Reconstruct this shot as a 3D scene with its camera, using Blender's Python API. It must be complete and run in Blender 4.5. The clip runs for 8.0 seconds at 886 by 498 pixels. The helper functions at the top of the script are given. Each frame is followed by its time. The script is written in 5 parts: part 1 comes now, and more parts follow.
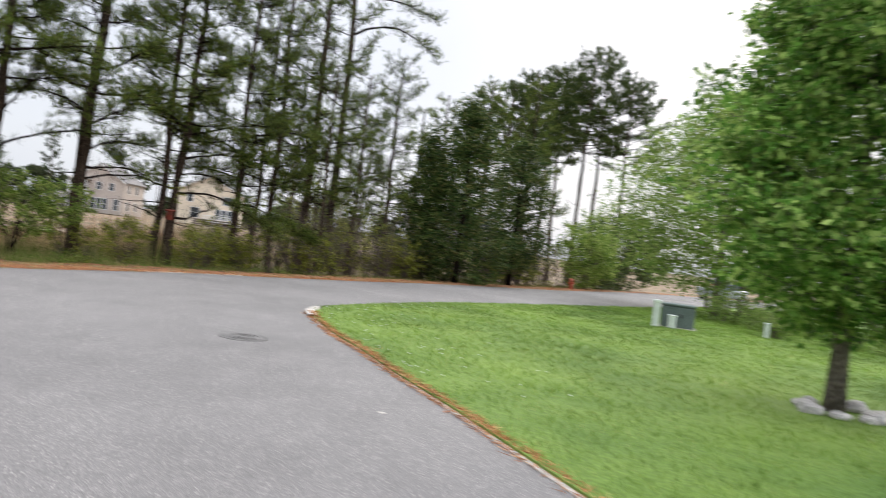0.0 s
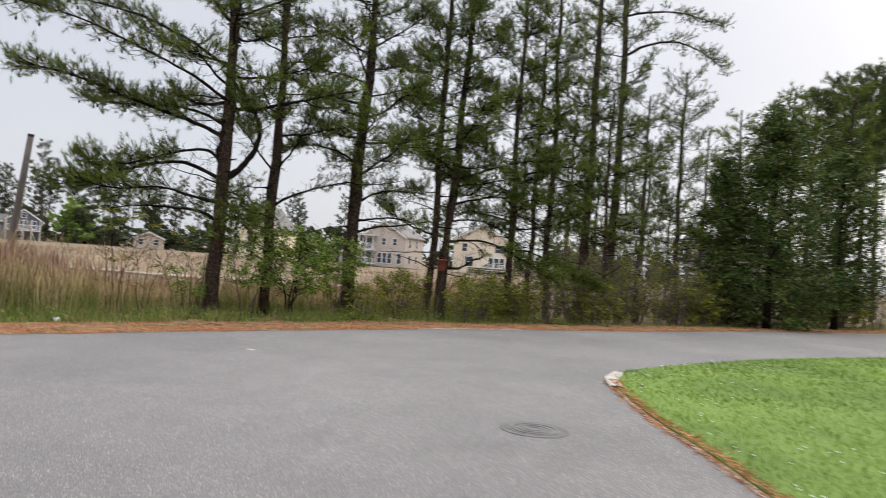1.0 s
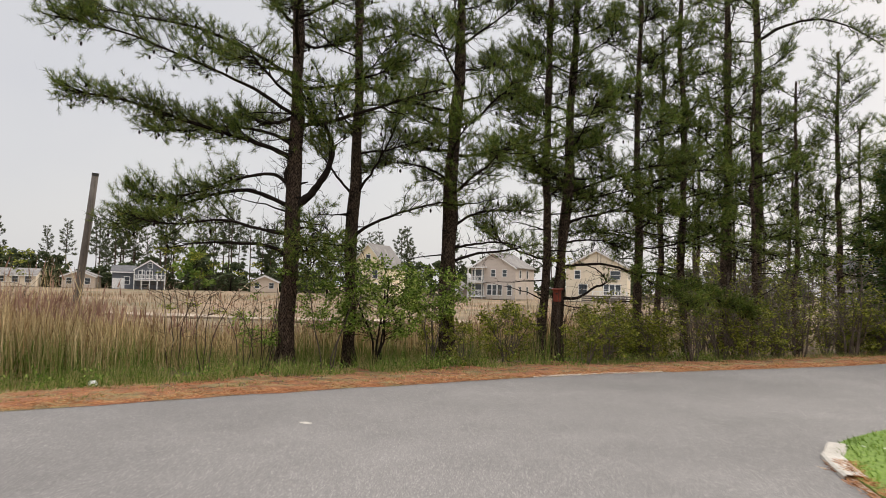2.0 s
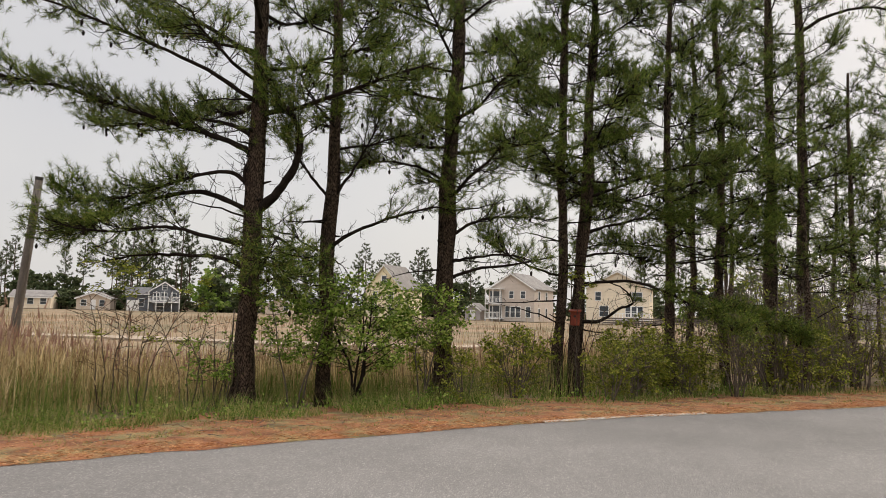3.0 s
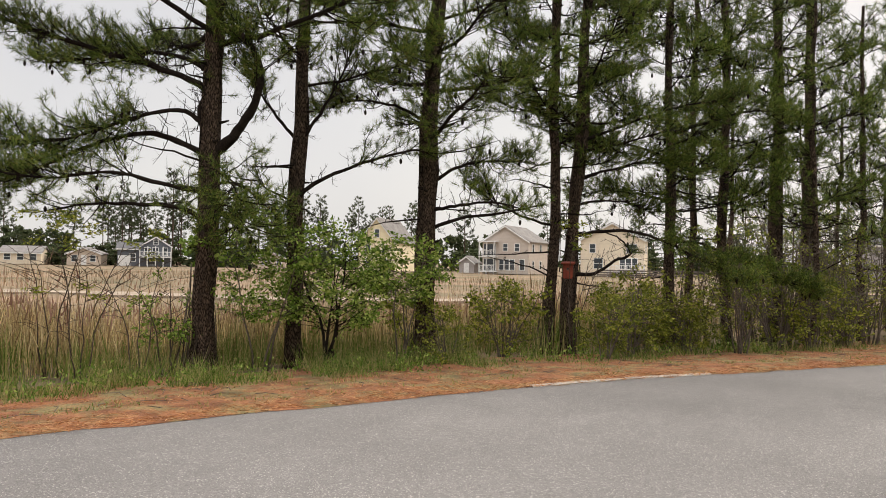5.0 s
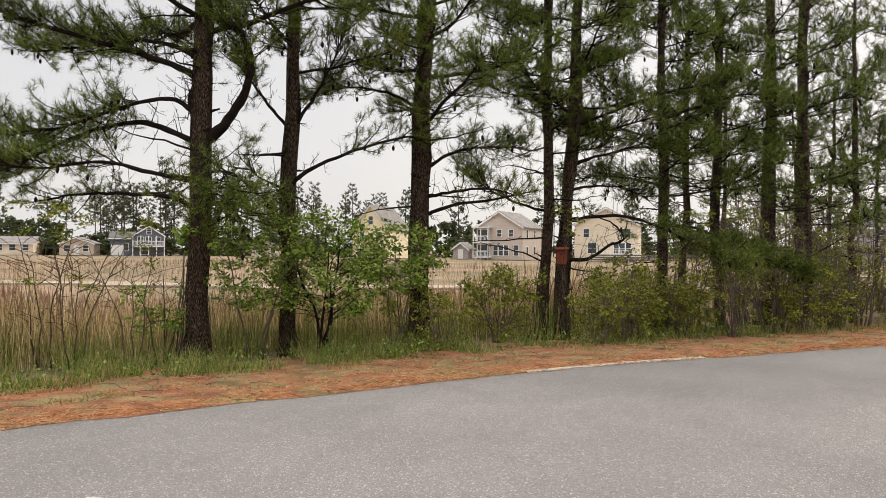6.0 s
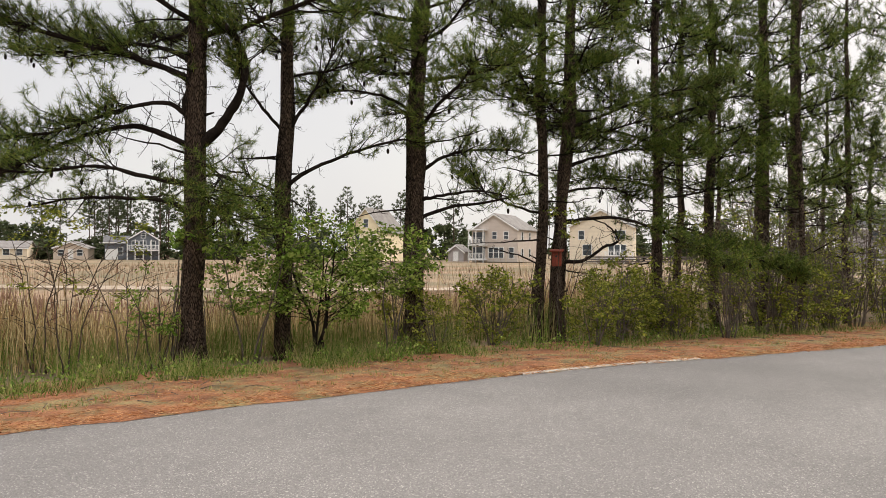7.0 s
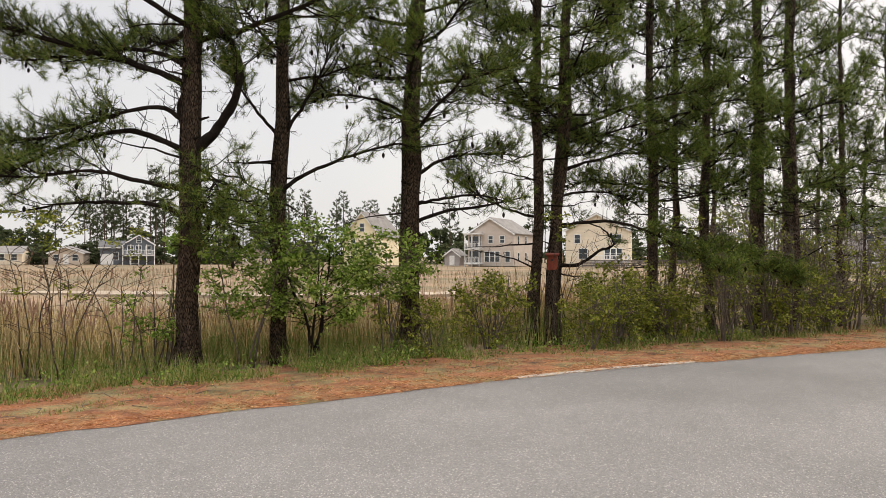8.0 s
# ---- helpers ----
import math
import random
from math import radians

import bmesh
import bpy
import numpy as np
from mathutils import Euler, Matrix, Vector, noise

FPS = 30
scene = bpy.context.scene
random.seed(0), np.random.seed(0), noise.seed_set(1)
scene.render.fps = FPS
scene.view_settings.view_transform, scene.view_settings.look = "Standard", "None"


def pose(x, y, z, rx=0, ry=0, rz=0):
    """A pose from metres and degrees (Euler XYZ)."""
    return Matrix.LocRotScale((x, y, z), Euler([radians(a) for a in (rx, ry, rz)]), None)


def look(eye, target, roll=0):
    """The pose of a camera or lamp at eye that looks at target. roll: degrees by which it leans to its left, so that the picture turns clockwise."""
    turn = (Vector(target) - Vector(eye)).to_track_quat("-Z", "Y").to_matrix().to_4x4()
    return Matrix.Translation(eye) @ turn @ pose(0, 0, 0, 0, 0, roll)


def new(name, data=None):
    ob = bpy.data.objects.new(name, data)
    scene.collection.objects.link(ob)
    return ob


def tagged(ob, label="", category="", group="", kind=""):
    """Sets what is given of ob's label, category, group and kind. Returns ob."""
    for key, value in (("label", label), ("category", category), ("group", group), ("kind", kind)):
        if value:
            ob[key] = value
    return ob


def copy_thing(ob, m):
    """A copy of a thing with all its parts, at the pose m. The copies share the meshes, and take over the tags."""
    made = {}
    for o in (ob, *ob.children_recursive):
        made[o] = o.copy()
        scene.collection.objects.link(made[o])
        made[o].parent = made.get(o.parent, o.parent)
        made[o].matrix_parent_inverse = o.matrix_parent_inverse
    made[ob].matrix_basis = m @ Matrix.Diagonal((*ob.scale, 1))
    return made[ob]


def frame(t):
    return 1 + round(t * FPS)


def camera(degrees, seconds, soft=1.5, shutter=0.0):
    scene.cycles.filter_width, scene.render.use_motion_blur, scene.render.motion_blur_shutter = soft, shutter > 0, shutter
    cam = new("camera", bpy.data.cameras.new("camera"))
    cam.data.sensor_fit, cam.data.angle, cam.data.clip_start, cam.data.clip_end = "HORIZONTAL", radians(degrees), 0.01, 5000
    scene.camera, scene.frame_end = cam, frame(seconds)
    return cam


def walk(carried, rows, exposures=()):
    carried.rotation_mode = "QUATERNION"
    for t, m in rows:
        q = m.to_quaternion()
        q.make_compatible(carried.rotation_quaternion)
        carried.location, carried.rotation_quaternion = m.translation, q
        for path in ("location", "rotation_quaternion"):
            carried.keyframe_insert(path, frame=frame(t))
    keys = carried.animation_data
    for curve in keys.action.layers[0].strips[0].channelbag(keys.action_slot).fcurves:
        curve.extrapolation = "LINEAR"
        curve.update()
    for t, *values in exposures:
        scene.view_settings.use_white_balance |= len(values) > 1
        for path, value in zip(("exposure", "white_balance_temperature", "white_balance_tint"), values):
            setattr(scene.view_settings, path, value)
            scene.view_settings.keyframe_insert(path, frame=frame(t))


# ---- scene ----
cam = camera(61.5, 8.0, soft=0.6, shutter=0.35)
METRES, EYE, TILT, LEAN, TURN = 10.6, 1.6, 0.0, 0.0, 0.0
ROWS = [
    (0.0, 0.0, 0.0, 0.0, 0.04, -0.32, -6.99),
    (0.5, -0.0364, 0.1453, -0.0006, 11.86, 0.22, -5.66),
    (1.0, -0.0875, 0.284, -0.001, 20.67, 0.98, -4.19),
    (1.5, -0.1479, 0.4281, -0.0008, 26.23, 1.86, -2.69),
    (2.0, -0.2046, 0.574, -0.0009, 29.22, 3.01, -1.4),
    (3.5, -0.319, 0.9013, -0.0009, 30.9, 4.91, -1.58),
    (4.0, -0.3301, 0.9318, -0.0005, 30.65, 4.25, -1.87),
    (4.5, -0.3315, 0.9336, -0.0005, 30.48, 3.07, -1.63),
    (5.0, -0.3318, 0.9347, -0.0011, 30.34, 1.08, -1.02),
    (6.5, -0.3317, 0.9362, 0.0002, 29.7, 0.03, -0.26),
    (7.0, -0.3308, 0.9352, -0.0001, 29.53, 0.23, -0.16),
    (7.5, -0.3307, 0.9356, -0.0005, 29.35, 0.39, -0.06),
    (8.0, -0.3298, 0.9355, -0.0003, 29.24, 0.55, -0.02),
]
walk(cam, [(t, pose(0, 0, EYE, TILT, LEAN, TURN) @ pose(METRES * x, METRES * y, METRES * z, 90 + pitch, roll, yaw)) for t, x, y, z, yaw, pitch, roll in ROWS],
     [(0.0, 0.11, 6150, 10), (0.6, -0.05, 6200, 10), (1.2, -0.09, 6350, 10), (2.0, -0.13, 6750, 10), (3.5, -0.14, 6950, 10), (5.0, 0.0, 6950, 10), (6.5, 0.05, 6930, 10), (8.0, 0.05, 6900, 10)])

# ---- light ----
world = bpy.data.worlds.new("overcast_sky")
scene.world = world
world.use_nodes = True
wn, wl = world.node_tree.nodes, world.node_tree.links
wn.clear()
SUN_ELEV, SUN_AZ = 34.0, 24.0  # degrees; azimuth clockwise from +y
sky = wn.new("ShaderNodeTexSky")
sky.sky_type, sky.sun_disc = "NISHITA", False
sky.sun_elevation, sky.sun_rotation = radians(SUN_ELEV), radians(SUN_AZ)
sky.air_density, sky.dust_density = 1.0, 4.0
coord = wn.new("ShaderNodeTexCoord")
sepz = wn.new("ShaderNodeSeparateXYZ")
wl.new(coord.outputs["Generated"], sepz.inputs[0])
lift = wn.new("ShaderNodeMapRange")  # an overcast sky is about three times as bright overhead as low down
lift.inputs["From Min"].default_value, lift.inputs["From Max"].default_value = 0.36, 0.95
lift.inputs["To Min"].default_value, lift.inputs["To Max"].default_value = 0.83, 3.1
wl.new(sepz.outputs["Z"], lift.inputs["Value"])
cloud = wn.new("ShaderNodeTexNoise")
cloud.inputs["Scale"].default_value, cloud.inputs["Detail"].default_value = 2.6, 5.0
wl.new(coord.outputs["Generated"], cloud.inputs["Vector"])
cramp = wn.new("ShaderNodeValToRGB")
cramp.color_ramp.elements[0].position, cramp.color_ramp.elements[1].position = 0.3, 0.7
cramp.color_ramp.elements[0].color, cramp.color_ramp.elements[1].color = (0.87, 0.885, 0.95, 1), (0.985, 0.99, 1.01, 1)
wl.new(cloud.outputs["Fac"], cramp.inputs["Fac"])
cmul = wn.new("ShaderNodeMixRGB")
cmul.blend_type, cmul.inputs[0].default_value = "MULTIPLY", 1.0
wl.new(cramp.outputs[0], cmul.inputs[1])
wl.new(lift.outputs[0], cmul.inputs[2])
bg_cloud, bg_sky, addsh, wout = (wn.new("ShaderNodeBackground"), wn.new("ShaderNodeBackground"), wn.new("ShaderNodeAddShader"), wn.new("ShaderNodeOutputWorld"))
wl.new(cmul.outputs[0], bg_cloud.inputs["Color"])
wl.new(sky.outputs[0], bg_sky.inputs["Color"])
bg_cloud.inputs["Strength"].default_value = 0.92
bg_sky.inputs["Strength"].default_value = 0.02
wl.new(bg_cloud.outputs[0], addsh.inputs[0])
wl.new(bg_sky.outputs[0], addsh.inputs[1])
wl.new(addsh.outputs[0], wout.inputs["Surface"])

lamp = bpy.data.lights.new("sun", "SUN")
lamp.energy, lamp.angle, lamp.color = 1.5, radians(25), (1.0, 0.91, 0.76)
sun = new("sun", lamp)
_e, _a = radians(SUN_ELEV), radians(SUN_AZ)
sun.matrix_world = look((40 * math.sin(_a) * math.cos(_e), 40 * math.cos(_a) * math.cos(_e), 40 * math.sin(_e)), (0, 0, 0))

# ---- materials ----


def nodes_of(name):
    m = bpy.data.materials.new(name)
    m.use_nodes = True
    nt = m.node_tree
    return m, nt.nodes, nt.links, nt.nodes["Principled BSDF"]


def noise_node(n, l, scale, detail=4.0, stretch=None, rough=0.6):
    tc = n.new("ShaderNodeTexCoord")
    tx = n.new("ShaderNodeTexNoise")
    tx.inputs["Scale"].default_value, tx.inputs["Detail"].default_value, tx.inputs["Roughness"].default_value = scale, detail, rough
    if stretch:
        mp = n.new("ShaderNodeMapping")
        mp.inputs["Scale"].default_value = stretch
        l.new(tc.outputs["Object"], mp.inputs["Vector"])
        l.new(mp.outputs[0], tx.inputs["Vector"])
    else:
        l.new(tc.outputs["Object"], tx.inputs["Vector"])
    return tx


def ramp(n, l, src, stops):
    r = n.new("ShaderNodeValToRGB")
    e = r.color_ramp.elements
    while len(e) < len(stops):
        e.new(0.5)
    for el, (p, c) in zip(e, stops):
        el.position, el.color = p, (*c, 1)
    l.new(src, r.inputs["Fac"])
    return r


def mix(n, l, a, b, fac, mode="MIX"):
    x = n.new("ShaderNodeMixRGB")
    x.blend_type = mode
    for sock, v in ((x.inputs[0], fac), (x.inputs[1], a), (x.inputs[2], b)):
        if isinstance(v, (int, float)):
            sock.default_value = v
        elif isinstance(v, tuple):
            sock.default_value = (*v, 1)
        else:
            l.new(v, sock)
    return x.outputs[0]


def bump(n, l, p, height, strength=0.4, dist=0.01):
    b = n.new("ShaderNodeBump")
    b.inputs["Strength"].default_value, b.inputs["Distance"].default_value = strength, dist
    l.new(height, b.inputs["Height"])
    l.new(b.outputs[0], p.inputs["Normal"])


def two_tone(name, dark, light, scale, fine=None, rough=0.85, stretch=None, bumps=0.3, dist=0.01, metal=0.0, spec=0.4):
    """A surface that varies at two scales between two tones."""
    m, n, l, p = nodes_of(name)
    a = noise_node(n, l, scale, 4, stretch)
    b = noise_node(n, l, fine or scale * 9, 5, stretch)
    c1 = ramp(n, l, a.outputs["Fac"], [(0.3, dark), (0.7, light)])
    c2 = ramp(n, l, b.outputs["Fac"], [(0.3, (0.62, 0.62, 0.62)), (0.7, (1.25, 1.25, 1.25))])
    l.new(mix(n, l, c1.outputs[0], c2.outputs[0], 1.0, "MULTIPLY"), p.inputs["Base Color"])
    p.inputs["Roughness"].default_value, p.inputs["Metallic"].default_value, p.inputs["Specular IOR Level"].default_value = rough, metal, spec
    if bumps:
        bump(n, l, p, b.outputs["Fac"], bumps, dist)
    return m


def leaf_mat(name, stops, patch=(0.7, 1.2), see_through=0.35, rough=0.6, patch_scale=0.9):
    """Leaves, needles or blades: each piece takes its own tone, with larger patches over the plant."""
    m, n, l, p = nodes_of(name)
    geo = n.new("ShaderNodeNewGeometry")
    r = ramp(n, l, geo.outputs["Random Per Island"], stops)
    big = noise_node(n, l, patch_scale, 3)
    g = ramp(n, l, big.outputs["Fac"], [(0.3, (patch[0],) * 3), (0.7, (patch[1],) * 3)])
    col = mix(n, l, r.outputs[0], g.outputs[0], 1.0, "MULTIPLY")
    l.new(col, p.inputs["Base Color"])
    p.inputs["Roughness"].default_value = rough
    p.inputs["Specular IOR Level"].default_value = 0.15
    tr = n.new("ShaderNodeBsdfTranslucent")
    l.new(col, tr.inputs["Color"])
    sh = n.new("ShaderNodeMixShader")
    sh.inputs[0].default_value = see_through
    l.new(p.outputs[0], sh.inputs[1])
    l.new(tr.outputs[0], sh.inputs[2])
    l.new(sh.outputs[0], n["Material Output"].inputs["Surface"])
    return m


def asphalt_mat():
    m, n, l, p = nodes_of("weathered_asphalt")
    big = noise_node(n, l, 0.22, 5)
    mid = noise_node(n, l, 2.2, 5, (1, 0.5, 1))
    c = ramp(n, l, big.outputs["Fac"], [(0.3, (0.176, 0.165, 0.158)), (0.72, (0.256, 0.239, 0.229))])
    c2 = ramp(n, l, mid.outputs["Fac"], [(0.3, (0.94, 0.94, 0.94)), (0.7, (1.05, 1.05, 1.05))])
    col = mix(n, l, c.outputs[0], c2.outputs[0], 1.0, "MULTIPLY")
    tc = n.new("ShaderNodeTexCoord")
    vo = n.new("ShaderNodeTexVoronoi")
    vo.inputs["Scale"].default_value = 115
    l.new(tc.outputs["Object"], vo.inputs["Vector"])
    sp = n.new("ShaderNodeSeparateColor")
    l.new(vo.outputs["Color"], sp.inputs[0])
    st = ramp(n, l, sp.outputs[0], [(0.0, (0.60, 0.60, 0.60)), (0.55, (0.92, 0.92, 0.92)), (0.90, (1.06, 1.06, 1.05)), (0.978, (2.1, 2.07, 2.0))])
    col = mix(n, l, col, st.outputs[0], 0.85, "MULTIPLY")
    l.new(col, p.inputs["Base Color"])
    p.inputs["Roughness"].default_value = 0.85
    p.inputs["Specular IOR Level"].default_value = 0.3
    bump(n, l, p, vo.outputs["Distance"], 0.7, 0.007)
    return m


def verge_mat():
    """Rust-coloured pine straw with thin grass and sandy patches."""
    m, n, l, p = nodes_of("pine_straw_verge")
    a = noise_node(n, l, 1.5, 6)
    f = noise_node(n, l, 34, 6, (1, 1, 1), 0.75)
    straw = ramp(n, l, f.outputs["Fac"], [(0.3, (0.13, 0.052, 0.024)), (0.5, (0.32, 0.125, 0.052)), (0.7, (0.47, 0.24, 0.115))])
    tan = ramp(n, l, f.outputs["Fac"], [(0.3, (0.115, 0.098, 0.034)), (0.7, (0.39, 0.30, 0.135))])
    soil = ramp(n, l, noise_node(n, l, 2.6, 5).outputs["Fac"], [(0.35, (0.55, 0.5, 0.48)), (0.6, (1.1, 1.1, 1.1))])
    k = ramp(n, l, a.outputs["Fac"], [(0.46, (0, 0, 0)), (0.60, (1, 1, 1))])
    l.new(mix(n, l, mix(n, l, straw.outputs[0], tan.outputs[0], k.outputs[0]), soil.outputs[0], 1.0, "MULTIPLY"), p.inputs["Base Color"])
    p.inputs["Roughness"].default_value = 0.95
    bump(n, l, p, f.outputs["Fac"], 0.7, 0.03)
    return m


def bark_mat(name, dark, light):
    m, n, l, p = nodes_of(name)
    tc = n.new("ShaderNodeTexCoord")
    mp = n.new("ShaderNodeMapping")
    mp.inputs["Scale"].default_value = (13, 13, 2.3)
    l.new(tc.outputs["Object"], mp.inputs["Vector"])
    vo = n.new("ShaderNodeTexVoronoi")
    vo.feature = "DISTANCE_TO_EDGE"
    l.new(mp.outputs[0], vo.inputs["Vector"])
    b = noise_node(n, l, 9, 6)
    c = ramp(n, l, vo.outputs["Distance"], [(0.0, tuple(v * 0.3 for v in dark)), (0.07, dark), (0.24, light)])
    g = ramp(n, l, b.outputs["Fac"], [(0.3, (0.55, 0.55, 0.55)), (0.7, (1.4, 1.36, 1.3))])
    l.new(mix(n, l, c.outputs[0], g.outputs[0], 1.0, "MULTIPLY"), p.inputs["Base Color"])
    p.inputs["Roughness"].default_value, p.inputs["Specular IOR Level"].default_value = 0.95, 0.1
    bump(n, l, p, vo.outputs["Distance"], 1.0, 0.05)
    return m


def siding_mat(name, col):
    """Lap siding: faint courses 0.12 m high."""
    m, n, l, p = nodes_of(name)
    tc = n.new("ShaderNodeTexCoord")
    wv = n.new("ShaderNodeTexWave")
    wv.bands_direction, wv.wave_profile = "Z", "SAW"
    wv.inputs["Scale"].default_value = 1.3
    l.new(tc.outputs["Object"], wv.inputs["Vector"])
    c = ramp(n, l, wv.outputs["Fac"], [(0.0, tuple(v * 0.72 for v in col)), (0.15, col)])
    b = noise_node(n, l, 0.6, 4)
    g = ramp(n, l, b.outputs["Fac"], [(0.3, (0.9, 0.9, 0.9)), (0.7, (1.05, 1.05, 1.05))])
    l.new(mix(n, l, c.outputs[0], g.outputs[0], 1.0, "MULTIPLY"), p.inputs["Base Color"])
    p.inputs["Roughness"].default_value = 0.7
    return m


ASPHALT, VERGE = asphalt_mat(), verge_mat()
LAWN = two_tone("lawn_soil_and_turf", (0.070, 0.135, 0.018), (0.205, 0.290, 0.050), 0.28, 22, 0.95, None, 0.3, 0.02)
MARSH = two_tone("marsh_ground", (0.105, 0.098, 0.046), (0.31, 0.200, 0.125), 0.12, 2, 0.95, None, 0.5, 0.05)
CONCRETE = two_tone("kerb_concrete", (0.40, 0.36, 0.31), (0.58, 0.54, 0.48), 2.0, 40, 0.9)
IRON = two_tone("cast_iron", (0.05, 0.048, 0.047), (0.11, 0.105, 0.10), 6, 60, 0.6, None, 0.3, 0.004, 0.6)
BARK = bark_mat("pine_bark", (0.040, 0.028, 0.021), (0.185, 0.130, 0.100))
# albedo kept below real bark: the limbs' backlit darkness is in the colour
LIMB = two_tone("pine_limb_bark_dimmed", (0.010, 0.007, 0.006), (0.034, 0.025, 0.020), 5, 40, 0.95, spec=0.08)
TWIG = two_tone("grey_twig_bark", (0.085, 0.068, 0.054), (0.22, 0.18, 0.148), 4, 40, 0.95, spec=0.1)
BROWN_TWIG = two_tone("brown_twig_bark", (0.045, 0.033, 0.025), (0.125, 0.095, 0.072), 4, 40, 0.95, spec=0.1)
MAPLE_BARK = bark_mat("maple_bark", (0.16, 0.135, 0.115), (0.33, 0.29, 0.25))
NEEDLES = leaf_mat("pine_needles", [(0.0, (0.018, 0.036, 0.007)), (0.40, (0.070, 0.118, 0.018)), (0.75, (0.185, 0.245, 0.038)), (0.92, (0.33, 0.37, 0.07)), (0.98, (0.26, 0.17, 0.06))], (0.5, 1.35), 0.16)
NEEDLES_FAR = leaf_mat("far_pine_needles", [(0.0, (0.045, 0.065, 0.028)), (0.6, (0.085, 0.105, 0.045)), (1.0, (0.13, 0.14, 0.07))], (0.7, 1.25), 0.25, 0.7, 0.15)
CEDAR = leaf_mat("cedar_foliage", [(0.0, (0.020, 0.046, 0.010)), (0.55, (0.064, 0.105, 0.024)), (0.85, (0.14, 0.17, 0.042)), (1.0, (0.20, 0.17, 0.06))], (0.6, 1.3), 0.2)
LEAF = leaf_mat("bright_shrub_leaf", [(0.0, (0.07, 0.13, 0.014)), (0.5, (0.20, 0.31, 0.045)), (1.0, (0.50, 0.56, 0.16))], (0.75, 1.2), 0.4)
OLIVE_LEAF = leaf_mat("olive_shrub_leaf", [(0.0, (0.095, 0.125, 0.016)), (0.6, (0.25, 0.28, 0.04)), (1.0, (0.50, 0.48, 0.10))], (0.7, 1.2), 0.4)
MAPLE_LEAF = leaf_mat("maple_leaf", [(0.0, (0.055, 0.135, 0.020)), (0.5, (0.15, 0.29, 0.050)), (1.0, (0.46, 0.58, 0.17))], (0.7, 1.35), 0.52)
PALE_LEAF = leaf_mat("pale_spring_leaf", [(0.0, (0.11, 0.19, 0.03)), (0.6, (0.22, 0.32, 0.065)), (1.0, (0.38, 0.44, 0.14))], (0.75, 1.2), 0.45)
MARSH_REED = leaf_mat("matted_marsh_reed", [(0.0, (0.11, 0.082, 0.042)), (0.6, (0.31, 0.190, 0.115)), (1.0, (0.45, 0.30, 0.19))], (0.5, 1.2), 0.2, 0.9, 0.09)
MUD = two_tone("pale_marsh_mud", (0.26, 0.20, 0.145), (0.44, 0.355, 0.27), 0.25, 4, 0.9)
REED = leaf_mat("dry_reed", [(0.0, (0.16, 0.10, 0.045)), (0.45, (0.44, 0.31, 0.155)), (0.9, (0.86, 0.69, 0.40))], (0.75, 1.2), 0.2, 0.8)
PLUME = leaf_mat("reed_plume", [(0.0, (0.22, 0.115, 0.085)), (0.6, (0.36, 0.21, 0.155)), (1.0, (0.46, 0.32, 0.24))], (0.8, 1.2), 0.3, 0.9)
REED_GREEN = leaf_mat("green_reed_blade", [(0.0, (0.07, 0.125, 0.018)), (0.45, (0.17, 0.24, 0.045)), (0.7, (0.36, 0.33, 0.12)), (1.0, (0.48, 0.38, 0.19))], (0.8, 1.2), 0.3)
WEED = leaf_mat("low_weed_leaf", [(0.0, (0.07, 0.13, 0.018)), (0.6, (0.18, 0.28, 0.045)), (1.0, (0.40, 0.47, 0.12))], (0.7, 1.25), 0.3)
GRASS = leaf_mat("lawn_blade", [(0.0, (0.10, 0.185, 0.022)), (0.6, (0.18, 0.285, 0.040)), (0.92, (0.28, 0.38, 0.075)), (1.0, (0.40, 0.40, 0.16))], (0.55, 1.35), 0.35, 0.6, 0.3)
STRAW = leaf_mat("fallen_needles", [(0.0, (0.16, 0.062, 0.028)), (0.55, (0.46, 0.19, 0.075)), (1.0, (0.70, 0.43, 0.22))], (0.8, 1.2), 0.0, 0.9)
WHITE = two_tone("white_trim_paint", (0.70, 0.69, 0.67), (0.82, 0.81, 0.79), 1.5, 20, 0.6, None, 0.05)
ROOF = two_tone("grey_roof_shingle", (0.17, 0.155, 0.145), (0.27, 0.25, 0.235), 0.8, 8, 0.95)
ROOF_DARK = two_tone("dark_roof_shingle", (0.085, 0.083, 0.085), (0.15, 0.145, 0.15), 0.8, 8, 0.95)
TAUPE, CREAM, YELLOW, GREY_BLUE, TAN_SIDING, GREY_SIDING = (siding_mat("taupe_siding", (0.52, 0.445, 0.39)), siding_mat("cream_siding", (0.72, 0.62, 0.48)), siding_mat("yellow_siding", (0.78, 0.68, 0.47)),
    siding_mat("slate_siding", (0.105, 0.115, 0.135)), siding_mat("tan_siding", (0.55, 0.45, 0.36)), siding_mat("grey_siding", (0.36, 0.33, 0.32)))
POLE_WOOD = two_tone("weathered_pole_wood", (0.09, 0.075, 0.065), (0.20, 0.17, 0.15), 3, 30, 0.95, (8, 8, 1))
RED_WOOD = two_tone("red_stained_wood", (0.16, 0.03, 0.018), (0.30, 0.06, 0.03), 5, 50, 0.8, (6, 6, 1))
MANHOLE_IRON = two_tone("worn_manhole_iron", (0.12, 0.113, 0.106), (0.22, 0.207, 0.196), 7, 60, 0.75, None, 0.3, 0.004, 0.2)
PATCH = two_tone("dark_asphalt_patch", (0.12, 0.112, 0.106), (0.18, 0.17, 0.16), 3, 60, 0.9)
GREEN_STEEL = two_tone("dull_green_steel", (0.075, 0.10, 0.09), (0.13, 0.16, 0.145), 2, 30, 0.55)
